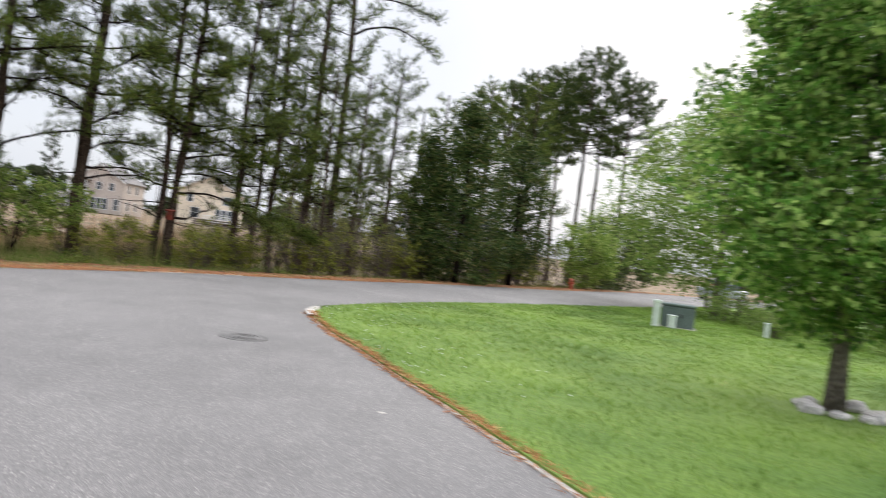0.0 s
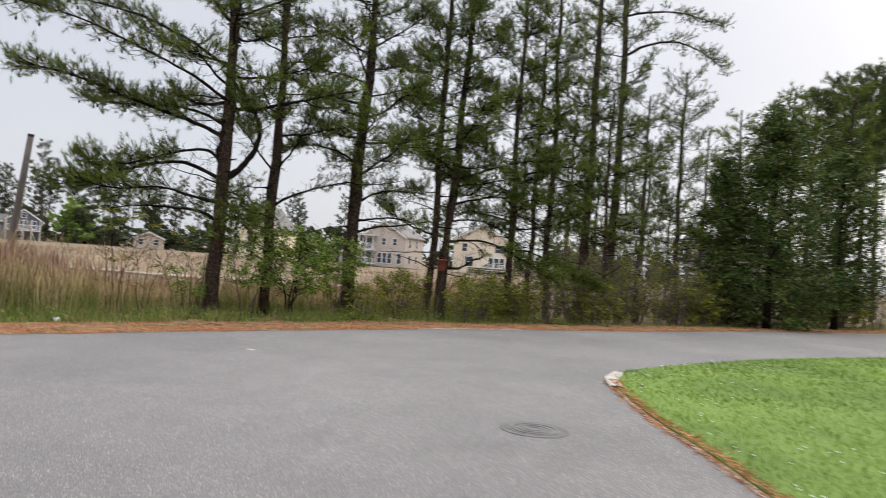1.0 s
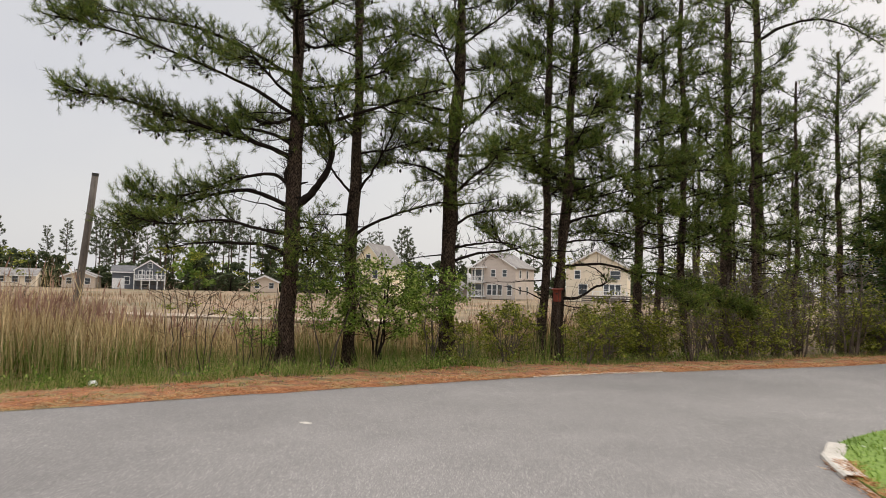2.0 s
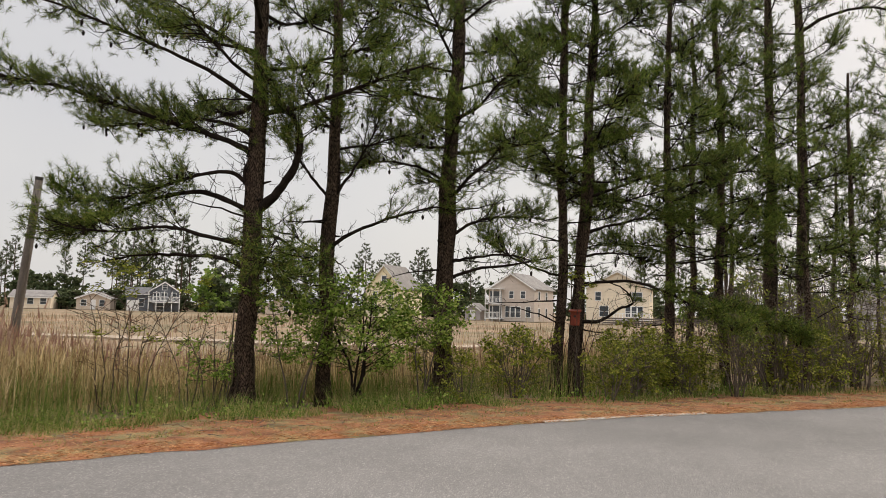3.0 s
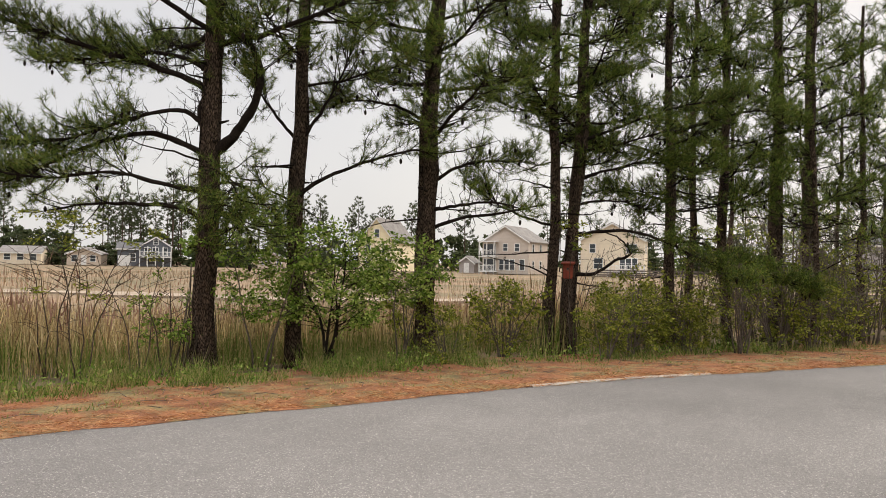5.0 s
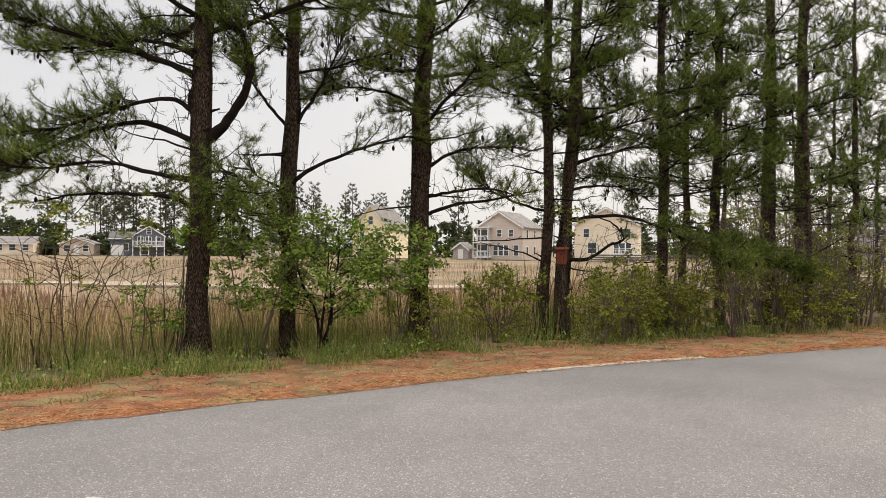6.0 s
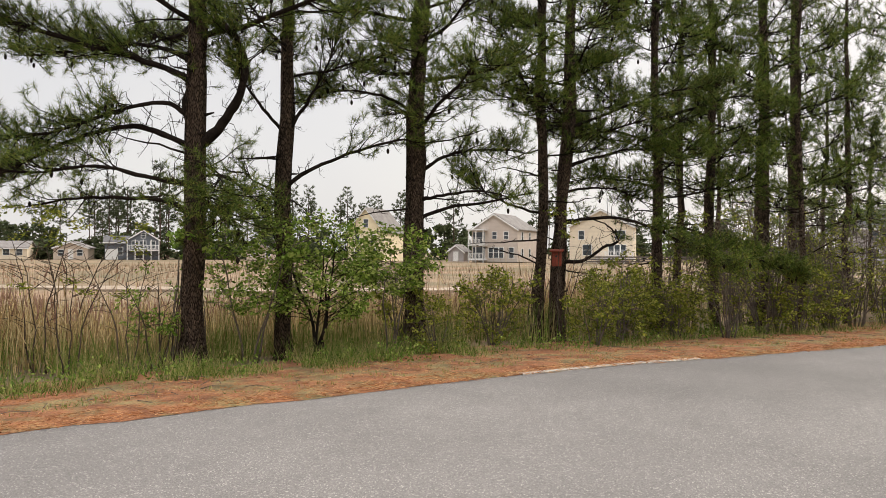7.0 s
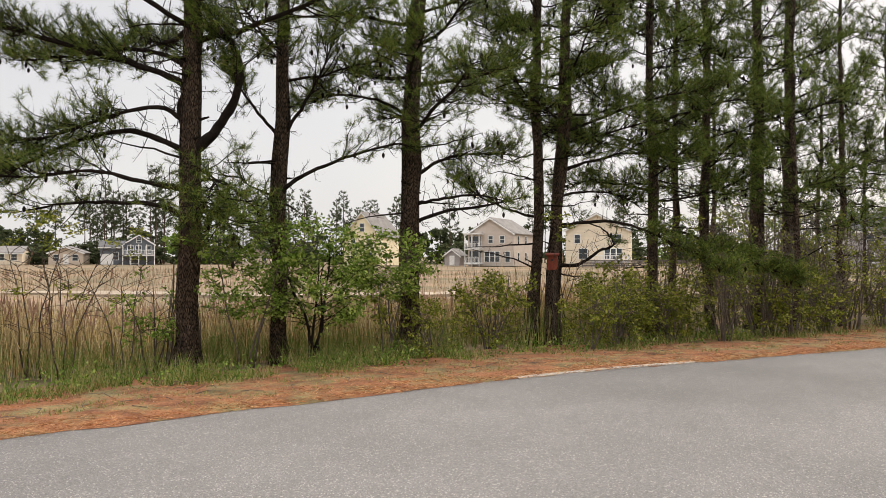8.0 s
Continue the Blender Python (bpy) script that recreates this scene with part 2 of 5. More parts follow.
PALE_PLASTIC = two_tone("pale_plastic", (0.55, 0.60, 0.53), (0.70, 0.74, 0.67), 3, 30, 0.5)
ROCK = two_tone("pale_rock", (0.36, 0.33, 0.31), (0.62, 0.58, 0.55), 3, 25, 0.9, None, 0.6, 0.03)
HYDRANT_RED = two_tone("faded_red_paint", (0.35, 0.06, 0.03), (0.52, 0.12, 0.05), 5, 40, 0.6)
BLACK = two_tone("black_metal", (0.02, 0.02, 0.02), (0.05, 0.05, 0.05), 6, 40, 0.5)
CAR_SILVER = two_tone("silver_car_paint", (0.55, 0.56, 0.58), (0.62, 0.63, 0.65), 1, 10, 0.3, None, 0.0, 0.01, 0.3)
RUBBER = two_tone("tyre_rubber", (0.02, 0.02, 0.02), (0.04, 0.04, 0.04), 6, 40, 0.9)
_m, _n, _l, _p = nodes_of("window_glass")
_p.inputs["Base Color"].default_value = (0.05, 0.06, 0.07, 1)
_p.inputs["Roughness"].default_value, _p.inputs["Specular IOR Level"].default_value = 0.06, 0.6
GLASS = _m

# ---- mesh helpers ----


class Shape:
    """Collects points and faces of equal-sided groups and links them as one mesh."""

    def __init__(self):
        self.v, self.f, self.n = [], [], 0

    def add(self, verts, faces):
        verts, faces = np.asarray(verts, dtype=np.float32).reshape(-1, 3), np.asarray(faces, dtype=np.int32)
        self.v.append(verts)
        self.f.append(faces + self.n)
        self.n += len(verts)

    def mesh(self, name, smooth=False):
        me = bpy.data.meshes.new(name)
        v = np.concatenate(self.v)
        me.vertices.add(len(v))
        me.vertices.foreach_set("co", v.ravel())
        tot = np.concatenate([np.full(len(f), f.shape[1], dtype=np.int32) for f in self.f])
        loops = np.concatenate([f.ravel() for f in self.f])
        me.loops.add(len(loops))
        me.loops.foreach_set("vertex_index", loops)
        me.polygons.add(len(tot))
        me.polygons.foreach_set("loop_start", np.concatenate([[0], np.cumsum(tot)[:-1]]).astype(np.int32))
        me.polygons.foreach_set("use_smooth", np.full(len(tot), smooth))
        me.update(calc_edges=True)
        me.validate()
        return me

    def box(self, x0, y0, z0, x1, y1, z1):
        v = [(x, y, z) for z in (z0, z1) for x, y in ((x0, y0), (x1, y0), (x1, y1), (x0, y1))]
        self.add(v, [(3, 2, 1, 0), (4, 5, 6, 7), (0, 1, 5, 4), (1, 2, 6, 5), (2, 3, 7, 6), (3, 0, 4, 7)])
        return self

    def tube(self, pts, radii, sides=8, cap=True):
        pts = np.asarray(pts, dtype=float)
        k = len(pts)
        radii = np.broadcast_to(np.asarray(radii, dtype=float), (k,))
        tan = np.gradient(pts, axis=0)
        tan /= np.linalg.norm(tan, axis=1, keepdims=True) + 1e-9
        ref = np.where(np.abs(tan[:, 2:3]) > 0.85, np.array([[1.0, 0, 0]]), np.array([[0, 0, 1.0]])) if abs(tan[:, 2]).max() <= 0.85 else np.tile(np.array([[0.31, 0.95, 0.05]]), (k, 1))
        a = np.cross(tan, ref)
        a /= np.linalg.norm(a, axis=1, keepdims=True) + 1e-9
        b = np.cross(tan, a)
        ang = np.linspace(0, 2 * math.pi, sides, endpoint=False)
        ring = pts[:, None] + radii[:, None, None] * (np.cos(ang)[None, :, None] * a[:, None] + np.sin(ang)[None, :, None] * b[:, None])
        i, j = np.meshgrid(np.arange(k - 1), np.arange(sides), indexing="ij")
        j2 = (j + 1) % sides
        q = np.stack([i * sides + j, i * sides + j2, (i + 1) * sides + j2, (i + 1) * sides + j], -1).reshape(-1, 4)
        self.add(ring.reshape(-1, 3), q)
        if cap:
            self.f.append(np.array([[self.n - sides + s for s in range(sides)]], dtype=np.int32))
            self.f.append(np.array([[self.n - k * sides + s for s in range(sides)][::-1]], dtype=np.int32))
        return self

    def blades(self, base, way, length, width, rng, fold=0.0):
        """Thin tapering blades: one triangle each."""
        m = len(base)
        side = np.cross(way, rng.normal(size=(m, 3)))
        side /= np.linalg.norm(side, axis=1, keepdims=True) + 1e-9
        w = np.broadcast_to(np.asarray(width, dtype=float), (m,))[:, None] * 0.5
        ln = np.broadcast_to(np.asarray(length, dtype=float), (m,))[:, None]
        v = np.stack([base - side * w, base + side * w, base + way * ln], 1)
        self.add(v.reshape(-1, 3), np.arange(m * 3).reshape(-1, 3))
        return self

    def leaves(self, centre, way, size, rng, slim=0.55):
        """Small folded leaves: two triangles each, from stalk to tip."""
        m = len(centre)
        side = np.cross(way, rng.normal(size=(m, 3)))
        side /= np.linalg.norm(side, axis=1, keepdims=True) + 1e-9
        up = np.cross(side, way)
        s = np.broadcast_to(np.asarray(size, dtype=float), (m,))[:, None]
        mid = centre + way * s * 0.45
        v = np.stack([centre, mid + side * s * slim * 0.5 + up * s * 0.1, centre + way * s, mid - side * s * slim * 0.5 + up * s * 0.1], 1)
        o = np.arange(m)[:, None] * 4
        self.add(v.reshape(-1, 3), np.concatenate([o + np.array([[0, 1, 2]]), o + np.array([[0, 2, 3]])]))
        return self


def part(name, shape, material, parent=None, label="", smooth=False, at=None):
    """Links a Shape (or a bmesh) as one mesh object, under a thing if parent is given."""
    if isinstance(shape, Shape):
        me = shape.mesh(name, smooth)
    elif isinstance(shape, bmesh.types.BMesh):
        me = bpy.data.meshes.new(name)
        shape.to_mesh(me)
        shape.free()
    else:
        me = shape
    if material and not me.materials:
        me.materials.append(material)
    ob = new(name, me)
    if at is not None:
        ob.matrix_basis = at
    if parent:
        ob.parent = parent
    if label:
        ob["label"] = label
    return ob


def thing(name, at, label, category, group="", kind=""):
    """An empty at a thing's base, for its parts."""
    return tagged_at(new(name), at, label, category, group, kind)


def tagged_at(ob, at, label, category, group="", kind=""):
    ob.matrix_basis = at if isinstance(at, Matrix) else Matrix.Translation(at)
    return tagged(ob, label, category, group, kind)


def unit(v):
    v = np.asarray(v, dtype=float)
    return v / (np.linalg.norm(v, axis=-1, keepdims=True) + 1e-9)


def smooth_line(pts, steps):
    """A Catmull-Rom curve through the points."""
    p = np.asarray(pts, dtype=float)
    p = np.vstack([2 * p[0] - p[1], p, 2 * p[-1] - p[-2]])
    out = []
    for i in range(1, len(p) - 2):
        t = np.linspace(0, 1, steps, endpoint=False)[:, None]
        a, b, c, d = p[i - 1], p[i], p[i + 1], p[i + 2]
        out.append(0.5 * (2 * b + (c - a) * t + (2 * a - 5 * b + 4 * c - d) * t ** 2 + (3 * b - a - 3 * c + d) * t ** 3))
    return np.vstack(out + [p[-2:-1]])


def rounded_box(x, y, z, r):
    bm = bmesh.new()
    bmesh.ops.create_cube(bm, size=1.0, matrix=Matrix.LocRotScale((0, 0, z / 2), None, (x, y, z)))
    bmesh.ops.bevel(bm, geom=list(bm.edges), offset=r, segments=2, affect="EDGES", profile=0.5)
    return bm


# ---- ground, road, verge, lawn ----
FAR_EDGE = smooth_line([(-40, -50), (-24, -16), (-15.2, 3), (-11.15, 11.3), (-9.3, 15.3), (-7.0, 19.6), (-5.5, 21.8), (-3.0, 25.3), (0.6, 31.0), (6.6, 38.9), (14.2, 50.5), (30, 66), (70, 95)], 10)
NEAR_EDGE = smooth_line([(-2.42, 14.5), (-2.25, 15.7), (-1.1, 18.2), (0.5, 20.9), (4.5, 26.0), (9.0, 31.6), (15.6, 41.0), (30, 54), (70, 82)], 8)
SIDE_EDGE = smooth_line([(-2.42, 14.5), (-2.2, 13.6), (-1.6, 11.8), (-0.95, 10.3), (-0.4, 8.9), (0.3, 7.25), (1.15, 5.1), (3.2, 0.0), (6.5, -8), (14, -26)], 8)


def beyond(x, y):
    """Metres past the far road edge, positive on the marsh side."""
    p = np.stack([np.asarray(x, dtype=float), np.asarray(y, dtype=float)], -1)
    best, sign = np.full(p.shape[:-1], 1e9), np.ones(p.shape[:-1])
    for a, b in zip(FAR_EDGE[:-1], FAR_EDGE[1:]):
        ab = b - a
        t = np.clip(((p - a) @ ab) / (ab @ ab), 0, 1)
        d = p - (a + t[..., None] * ab)
        n2 = np.linalg.norm(d, axis=-1)
        s = np.sign(ab[0] * d[..., 1] - ab[1] * d[..., 0])
        upd = n2 < best
        best, sign = np.where(upd, n2, best), np.where(upd, s, sign)
    return best * np.where(sign == 0, 1, sign)


def ground_z(x, y):
    d = beyond(x, y)
    return np.interp(d, [0, 0.6, 3.0, 8.0, 40], [0.0, -0.01, -0.14, -0.26, -0.2])


def strip(d0, d1, rows):
    """Points of a band along the far edge, d0 to d1 metres past it, and its quads."""
    tan = unit(np.gradient(FAR_EDGE, axis=0))
    nor = np.stack([-tan[:, 1], tan[:, 0]], 1)
    ds = np.linspace(d0, d1, rows)
    xy = FAR_EDGE[:, None] + nor[:, None] * ds[None, :, None]
    k = len(FAR_EDGE)
    i, j = np.meshgrid(np.arange(k - 1), np.arange(rows - 1), indexing="ij")
    q = np.stack([i * rows + j, (i + 1) * rows + j, (i + 1) * rows + j + 1, i * rows + j + 1], -1).reshape(-1, 4)
    return xy.reshape(-1, 2), q


def build_ground():
    s = Shape()
    g = np.concatenate([-np.geomspace(2500, 70, 12), np.linspace(-60, 60, 61), np.geomspace(70, 2500, 12)])
    X, Y = np.meshgrid(g, g + 20, indexing="ij")
    d = beyond(X, Y)
    Z = np.where(d < 0.3, -0.12, ground_z(X, Y) - 0.06)
    n = len(g)
    i, j = np.meshgrid(np.arange(n - 1), np.arange(n - 1), indexing="ij")
    q = np.stack([i * n + j, (i + 1) * n + j, (i + 1) * n + j + 1, i * n + j + 1], -1).reshape(-1, 4)
    s.add(np.stack([X, Y, Z], -1).reshape(-1, 3), q)
    tagged(part("ground", s, MARSH, smooth=True), "brown marsh ground of dead reeds reaching the horizon", "ground", kind="structure")


def flat(name, outline, z, depth, material, label, category):
    bm = bmesh.new()
    vs = [bm.verts.new((x, y, z)) for x, y in outline]
    f = bm.faces.new(vs)
    f.normal_update()
    if f.normal.z < 0:
        f.normal_flip()
    ext = bmesh.ops.extrude_face_region(bm, geom=[f])
    bmesh.ops.translate(bm, vec=(0, 0, -depth), verts=[e for e in ext["geom"] if isinstance(e, bmesh.types.BMVert)])
    bmesh.ops.triangulate(bm, faces=[q for q in bm.faces if len(q.verts) > 4])
    bmesh.ops.recalc_face_normals(bm, faces=bm.faces)
    return tagged(part(name, bm, material), label, category, kind="structure")


build_ground()
WEST = [(-2.0, -26), (-7.5, -6), (-9.0, -2.6), (-11.5, -3.5), (-17, -13), (-33, -48)]
flat("road", [tuple(p) for p in FAR_EDGE] + [tuple(p) for p in NEAR_EDGE[::-1]] + [tuple(p) for p in SIDE_EDGE[1:]] + WEST, 0.0, 0.2, ASPHALT, "grey weathered asphalt road with a side street joining it", "road")
flat("lawn", [tuple(p) for p in SIDE_EDGE[::-1]] + [tuple(p) for p in NEAR_EDGE[1:]] + [(85, 40), (70, -30), (30, -40)], 0.035, 0.2, LAWN, "bright green mown lawn at the corner of the roads", "lawn")
flat("lawn_west", WEST[:] + [(-60, -60), (-20, -70), (0, -50)], 0.035, 0.2, LAWN, "mown lawn across the side street", "lawn")
_xy, _q = strip(-0.05, 3.6, 14)
_rng = np.random.default_rng(5)
_z = ground_z(_xy[:, 0], _xy[:, 1]) + 0.012 + _rng.uniform(0, 0.02, len(_xy))
_z[::14] = 0.004  # the straw thins out to nothing on the asphalt
_xy[::14] += _rng.normal(0, 0.035, _xy[::14].shape)
_s = Shape()
_s.add(np.column_stack([_xy, _z]), _q)
tagged(part("verge", _s, VERGE, smooth=True), "verge strewn with rust-coloured pine straw beside the road", "verge", kind="structure")

# ---- pines ----
RIGHT, AWAY = np.array([0.873, 0.488, 0.0]), np.array([-0.488, 0.873, 0.0])  # along and across the view over the road
UP = np.array([0.0, 0.0, 1.0])
EYE_END = np.array([-3.5, 9.92])


def spot(side, depth):
    """A place across the marsh: metres to the right and ahead of the last viewpoint."""
    p = EYE_END + RIGHT[:2] * side + AWAY[:2] * depth
    return float(p[0]), float(p[1])


def tufts(shape, pos, way, rng, k=30, length=0.15, width=0.006, spread=1.5):
    """Bursts of long needles at the ends of shoots."""
    if len(pos) == 0:
        return
    m = len(pos)
    d = unit(np.repeat(way, k, 0) + rng.normal(size=(m * k, 3)) * spread * 0.62)
    back = rng.uniform(-0.13, 0.02, (m * k, 1))
    base = np.repeat(pos, k, 0) + np.repeat(way, k, 0) * back
    shape.blades(base, d, length * rng.uniform(0.65, 1.15, m * k), width, rng)


def limb_line(start, azim, length, rise, curl, rng, steps=9):
    """A limb that leaves the trunk, sags and turns up at its end."""
    t = np.linspace(0, 1, steps)
    az = azim + np.cumsum(rng.normal(0, 0.10, steps))
    step = length / (steps - 1)
    up = rise + curl * (t - 0.35) + rng.normal(0, 0.09, steps)
    d = np.stack([np.cos(az) * np.cos(up), np.sin(az) * np.cos(up), np.sin(up)], 1) * step
    return start + np.vstack([np.zeros(3), np.cumsum(d[1:], 0)])


def clothe(line, r0, twig, tips, rng, first=0.35, dens=1.0, reach=0.85, fine=True):
    """Side branches along a limb, with curling twigs; gathers the tips that carry needles."""
    n, bits = len(line), []
    seg = np.linalg.norm(np.diff(line, axis=0), axis=1).sum()
    for _ in range(max(3, int(seg * 12.0 * dens))):
        t = first + (1 - first) * rng.uniform() ** 0.8
        f = t * (n - 1)
        i = min(int(f), n - 2)
        p = line[i] + (line[i + 1] - line[i]) * (f - i)
        d0 = unit(line[i + 1] - line[i])
        sidew = unit(np.cross(d0, UP)) * rng.choice([-1, 1])
        d = unit(d0 * rng.uniform(0.2, 0.9) + sidew * rng.uniform(0.3, 1.0) + UP * rng.uniform(-0.35, 0.55))
        ln = reach * rng.uniform(0.4, 1.2) * (1.2 - 0.55 * t)
        sag = UP * rng.uniform(-0.10, 0.04) * ln
        pts = np.array([p, p + d * ln * 0.35 + sag, p + d * ln * 0.7 + sag * 0.6 + rng.normal(0, 0.03, 3), p + d * ln + UP * rng.uniform(0.0, 0.2) * ln])
        if fine or ln > 0.7:
            twig.tube(pts, [0.012, 0.009, 0.007, 0.004], 3, False)
        end_way = unit(pts[3] - pts[2] + UP * 0.03)
        tips.append((pts[3], end_way))
        if not fine:
            tips.append((pts[2], end_way))
            continue
        for _k in range(rng.integers(4, 8)):
            u = rng.uniform(0.9, 2.95)
            j = int(u)
            q = pts[j] + (pts[j + 1] - pts[j]) * (u - j)
            w = unit(d * 0.6 + rng.normal(size=3) * 0.6 + UP * 0.2)
            tl = rng.uniform(0.1, 0.34)
            e1 = q + w * tl * 0.6
            e = e1 + unit(w + UP * rng.uniform(0.2, 0.9) + rng.normal(0, 0.25, 3)) * tl * 0.5
            bits += [(q, e1 + (e1 - q) * 0.15, 0.011), (e1, e, 0.009)]
            if rng.uniform() < 0.86:
                tips.append((e, unit(e - e1)))
    tips.append((line[-1], unit(line[-1] - line[-2])))
    if fine:  # bare curling twigs on the inner half
        for _ in range(int(seg * 5)):
            f = rng.uniform(0.08, 0.75) * (n - 1)
            i = min(int(f), n - 2)
            p = line[i] + (line[i + 1] - line[i]) * (f - i)
            d = unit(np.cross(unit(line[i + 1] - line[i]), rng.normal(size=3)) + UP * 0.35)
            ln = rng.uniform(0.12, 0.5)
            m1 = p + d * ln * 0.5 + rng.normal(0, 0.03, 3)
            m2 = p + d * ln + rng.normal(0, 0.06, 3)
            twig.tube([p, m1, m2], [0.009, 0.006, 0.003], 3, False)
            for _k in range(3):
                q = p + (m2 - p) * rng.uniform(0.35, 1.0)
                w = unit(d + rng.normal(size=3) * 0.8)
                e = q + w * rng.uniform(0.05, 0.16)
                bits += [(q, e + (e - q) * 0.15, 0.010), (e, e + unit(w + UP * 0.9) * rng.uniform(0.03, 0.10), 0.008)]
    if bits:
        a, b = np.array([q[0] for q in bits]), np.array([q[1] for q in bits])
        twig.blades(a, unit(b - a), np.linalg.norm(b - a, axis=1), np.array([q[2] for q in bits]), rng)


def pine(base, height, r0, seed, label, crown_from=3.0, radius=2.6, limbs=26, dens=1.0, lean=(0.0, 0.0), own=(), top_only=False, k=36, dead=6, name="pine_tree", width=0.0068, depth=2, needle_len=0.125, trunk_tufts=(), group="pines along the road", bark=None, needle=None):
    """own: limbs set by hand as (start height, depth turn in degrees, thickness, [(right, up), ...]) from the trunk, with a share of foliage where it differs."""
    rng = np.random.default_rng(seed)
    tree = thing(name, (base[0], base[1], base[2]), label, "tree", group)
    zz = np.concatenate([[-0.15, 0.0, 0.15, 0.45], np.linspace(1.0, height, 16)])
    s = np.clip(zz / height, 0, 1)
    wob = np.cumsum(rng.normal(0, 0.03, (len(zz), 2)), 0)
    wob -= wob[1]
    trunk = np.column_stack([lean[0] * zz + wob[:, 0], lean[1] * zz + wob[:, 1], zz])
    rad = r0 * 0.80 * (1 - 0.9 * s) ** 0.8 + r0 * 0.16 * np.exp(-np.clip(zz, 0, 9) / 0.2) + 0.01
    w = Shape().tube(trunk, rad, 14)
    v = w.v[0]
    v += (rng.normal(0, 0.028, v.shape) * r0 / 0.2 * np.array([1, 1, 0.3])).astype(np.float32)
    part("trunk", w, bark or BARK, tree, "furrowed grey-brown pine trunk", smooth=True)
    at_h = lambda h: np.array([np.interp(h, zz, trunk[:, 0]), np.interp(h, zz, trunk[:, 1]), h])
    wood, twig, tips = Shape(), Shape(), []
    for h, turn, thick, pts, *cover in own:
        a = radians(turn)
        out = RIGHT * math.cos(a) + AWAY * math.sin(a)
        o = at_h(h)
        line = smooth_line(np.array([o] + [o + out * abs(p[0]) * np.sign(p[0]) + UP * p[1] for p in pts]), 5)
        line[1:] += rng.normal(0, 0.007, line[1:].shape)
        one = Shape().tube(line, thick * np.linspace(0.85, 0.2, len(line)) * (1 + rng.normal(0, 0.06, len(line))), 8)
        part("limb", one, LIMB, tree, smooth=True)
        clothe(line, thick, twig, tips, rng, 0.38, dens * (cover[0] if cover else 1.1), cover[1] if len(cover) > 1 else 0.85, depth > 1)
    for i in range(limbs):
        f = (i + rng.uniform(0, 1)) / limbs
        h = crown_from + (height - crown_from - 0.3) * f
        ln = radius * (1.0 - 0.72 * f ** 1.4) * rng.uniform(0.6, 1.1)
        if top_only:
            ln = radius * math.sin(math.pi * min(0.97, 0.22 + 0.75 * f)) * rng.uniform(0.7, 1.1)
        az = i * 2.399 + rng.uniform(-0.5, 0.5)
        line = limb_line(at_h(h), az, ln, 0.12 + 0.5 * f, rng.uniform(0.1, 0.6), rng)
        rr = max(0.014, 0.13 * r0 * (1.15 - 0.6 * f) * (0.6 + ln / 3))
        wood.tube(line, np.linspace(rr, rr * 0.3, len(line)), 5)
        clothe(line, rr, twig, tips, rng, 0.25, dens, 0.8, depth > 1)
    for i in range(16 if depth > 1 else 0):  # broken stubs of old limbs
        h = rng.uniform(0.8, height * 0.7)
        az = rng.uniform(0, 6.28)
        d = np.array([math.cos(az), math.sin(az), rng.uniform(-0.1, 0.5)])
        o = at_h(h)
        rr = np.interp(h, zz, rad)
        wood.tube([o + d * rr * 0.7, o + d * (rr + 0.03), o + d * (rr + rng.uniform(0.05, 0.16))], [0.035 * r0 / 0.2, 0.022 * r0 / 0.2, 0.012 * r0 / 0.2], 6)
    for z0, z1, count in trunk_tufts:  # short needle-bearing shoots on the trunk itself
        for i in range(count):
            h, az = rng.uniform(z0, z1), rng.uniform(0, 6.28)
            d = unit(np.array([math.cos(az), math.sin(az), rng.uniform(-0.3, 0.6)]))
            o = at_h(h) + d * np.interp(h, zz, rad) * 0.9
            e = o + d * rng.uniform(0.04, 0.26)
            twig.tube([o, (o + e) / 2 + UP * 0.01, e], [0.007, 0.005, 0.003], 3, False)
            tips.append((e, d))
    for i in range(dead):  # bare dead limbs below the crown
        h = rng.uniform(1.3, crown_from + 1.0)
        line = limb_line(at_h(h), rng.uniform(0, 6.28), rng.uniform(0.5, 1.7), rng.uniform(-0.2, 0.3), rng.uniform(-0.4, 0.5), rng)
        wood.tube(line, np.linspace(0.02, 0.005, len(line)), 4)
        for _k in range(5):
            p = line[rng.integers(3, len(line))]
            e = p + rng.normal(size=3) * 0.09
            twig.tube([p, e, e + rng.normal(size=3) * 0.07 + UP * 0.04], [0.006, 0.005, 0.003], 3, False)
    tagged(part("branchwork", wood, LIMB, tree, "bare inner branches, coloured near black as if backlit", smooth=True), kind="stuff")
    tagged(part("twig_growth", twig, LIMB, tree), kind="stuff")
    cones = Shape()
    for i in range(4, len(tips), 43):
        c, a = tips[i]
        p = c - a * 0.12 - UP * 0.05
        cones.tube([p, p - UP * 0.035, p - UP * 0.075, p - UP * 0.1], [0.008, 0.026, 0.022, 0.004], 6, False)
    if name == "pine_tree":
        tagged(part("cone_crop", cones, LIMB, tree, "small dark pine cones"), kind="stuff")
    n = Shape()
    pos, way = np.array([t[0] for t in tips]), np.array([t[1] for t in tips])
    tufts(n, pos, way, rng, k, needle_len, width)
    tagged(part("foliage", n, needle or NEEDLES, tree, "tufts of long green needles"), kind="stuff")
    return tree


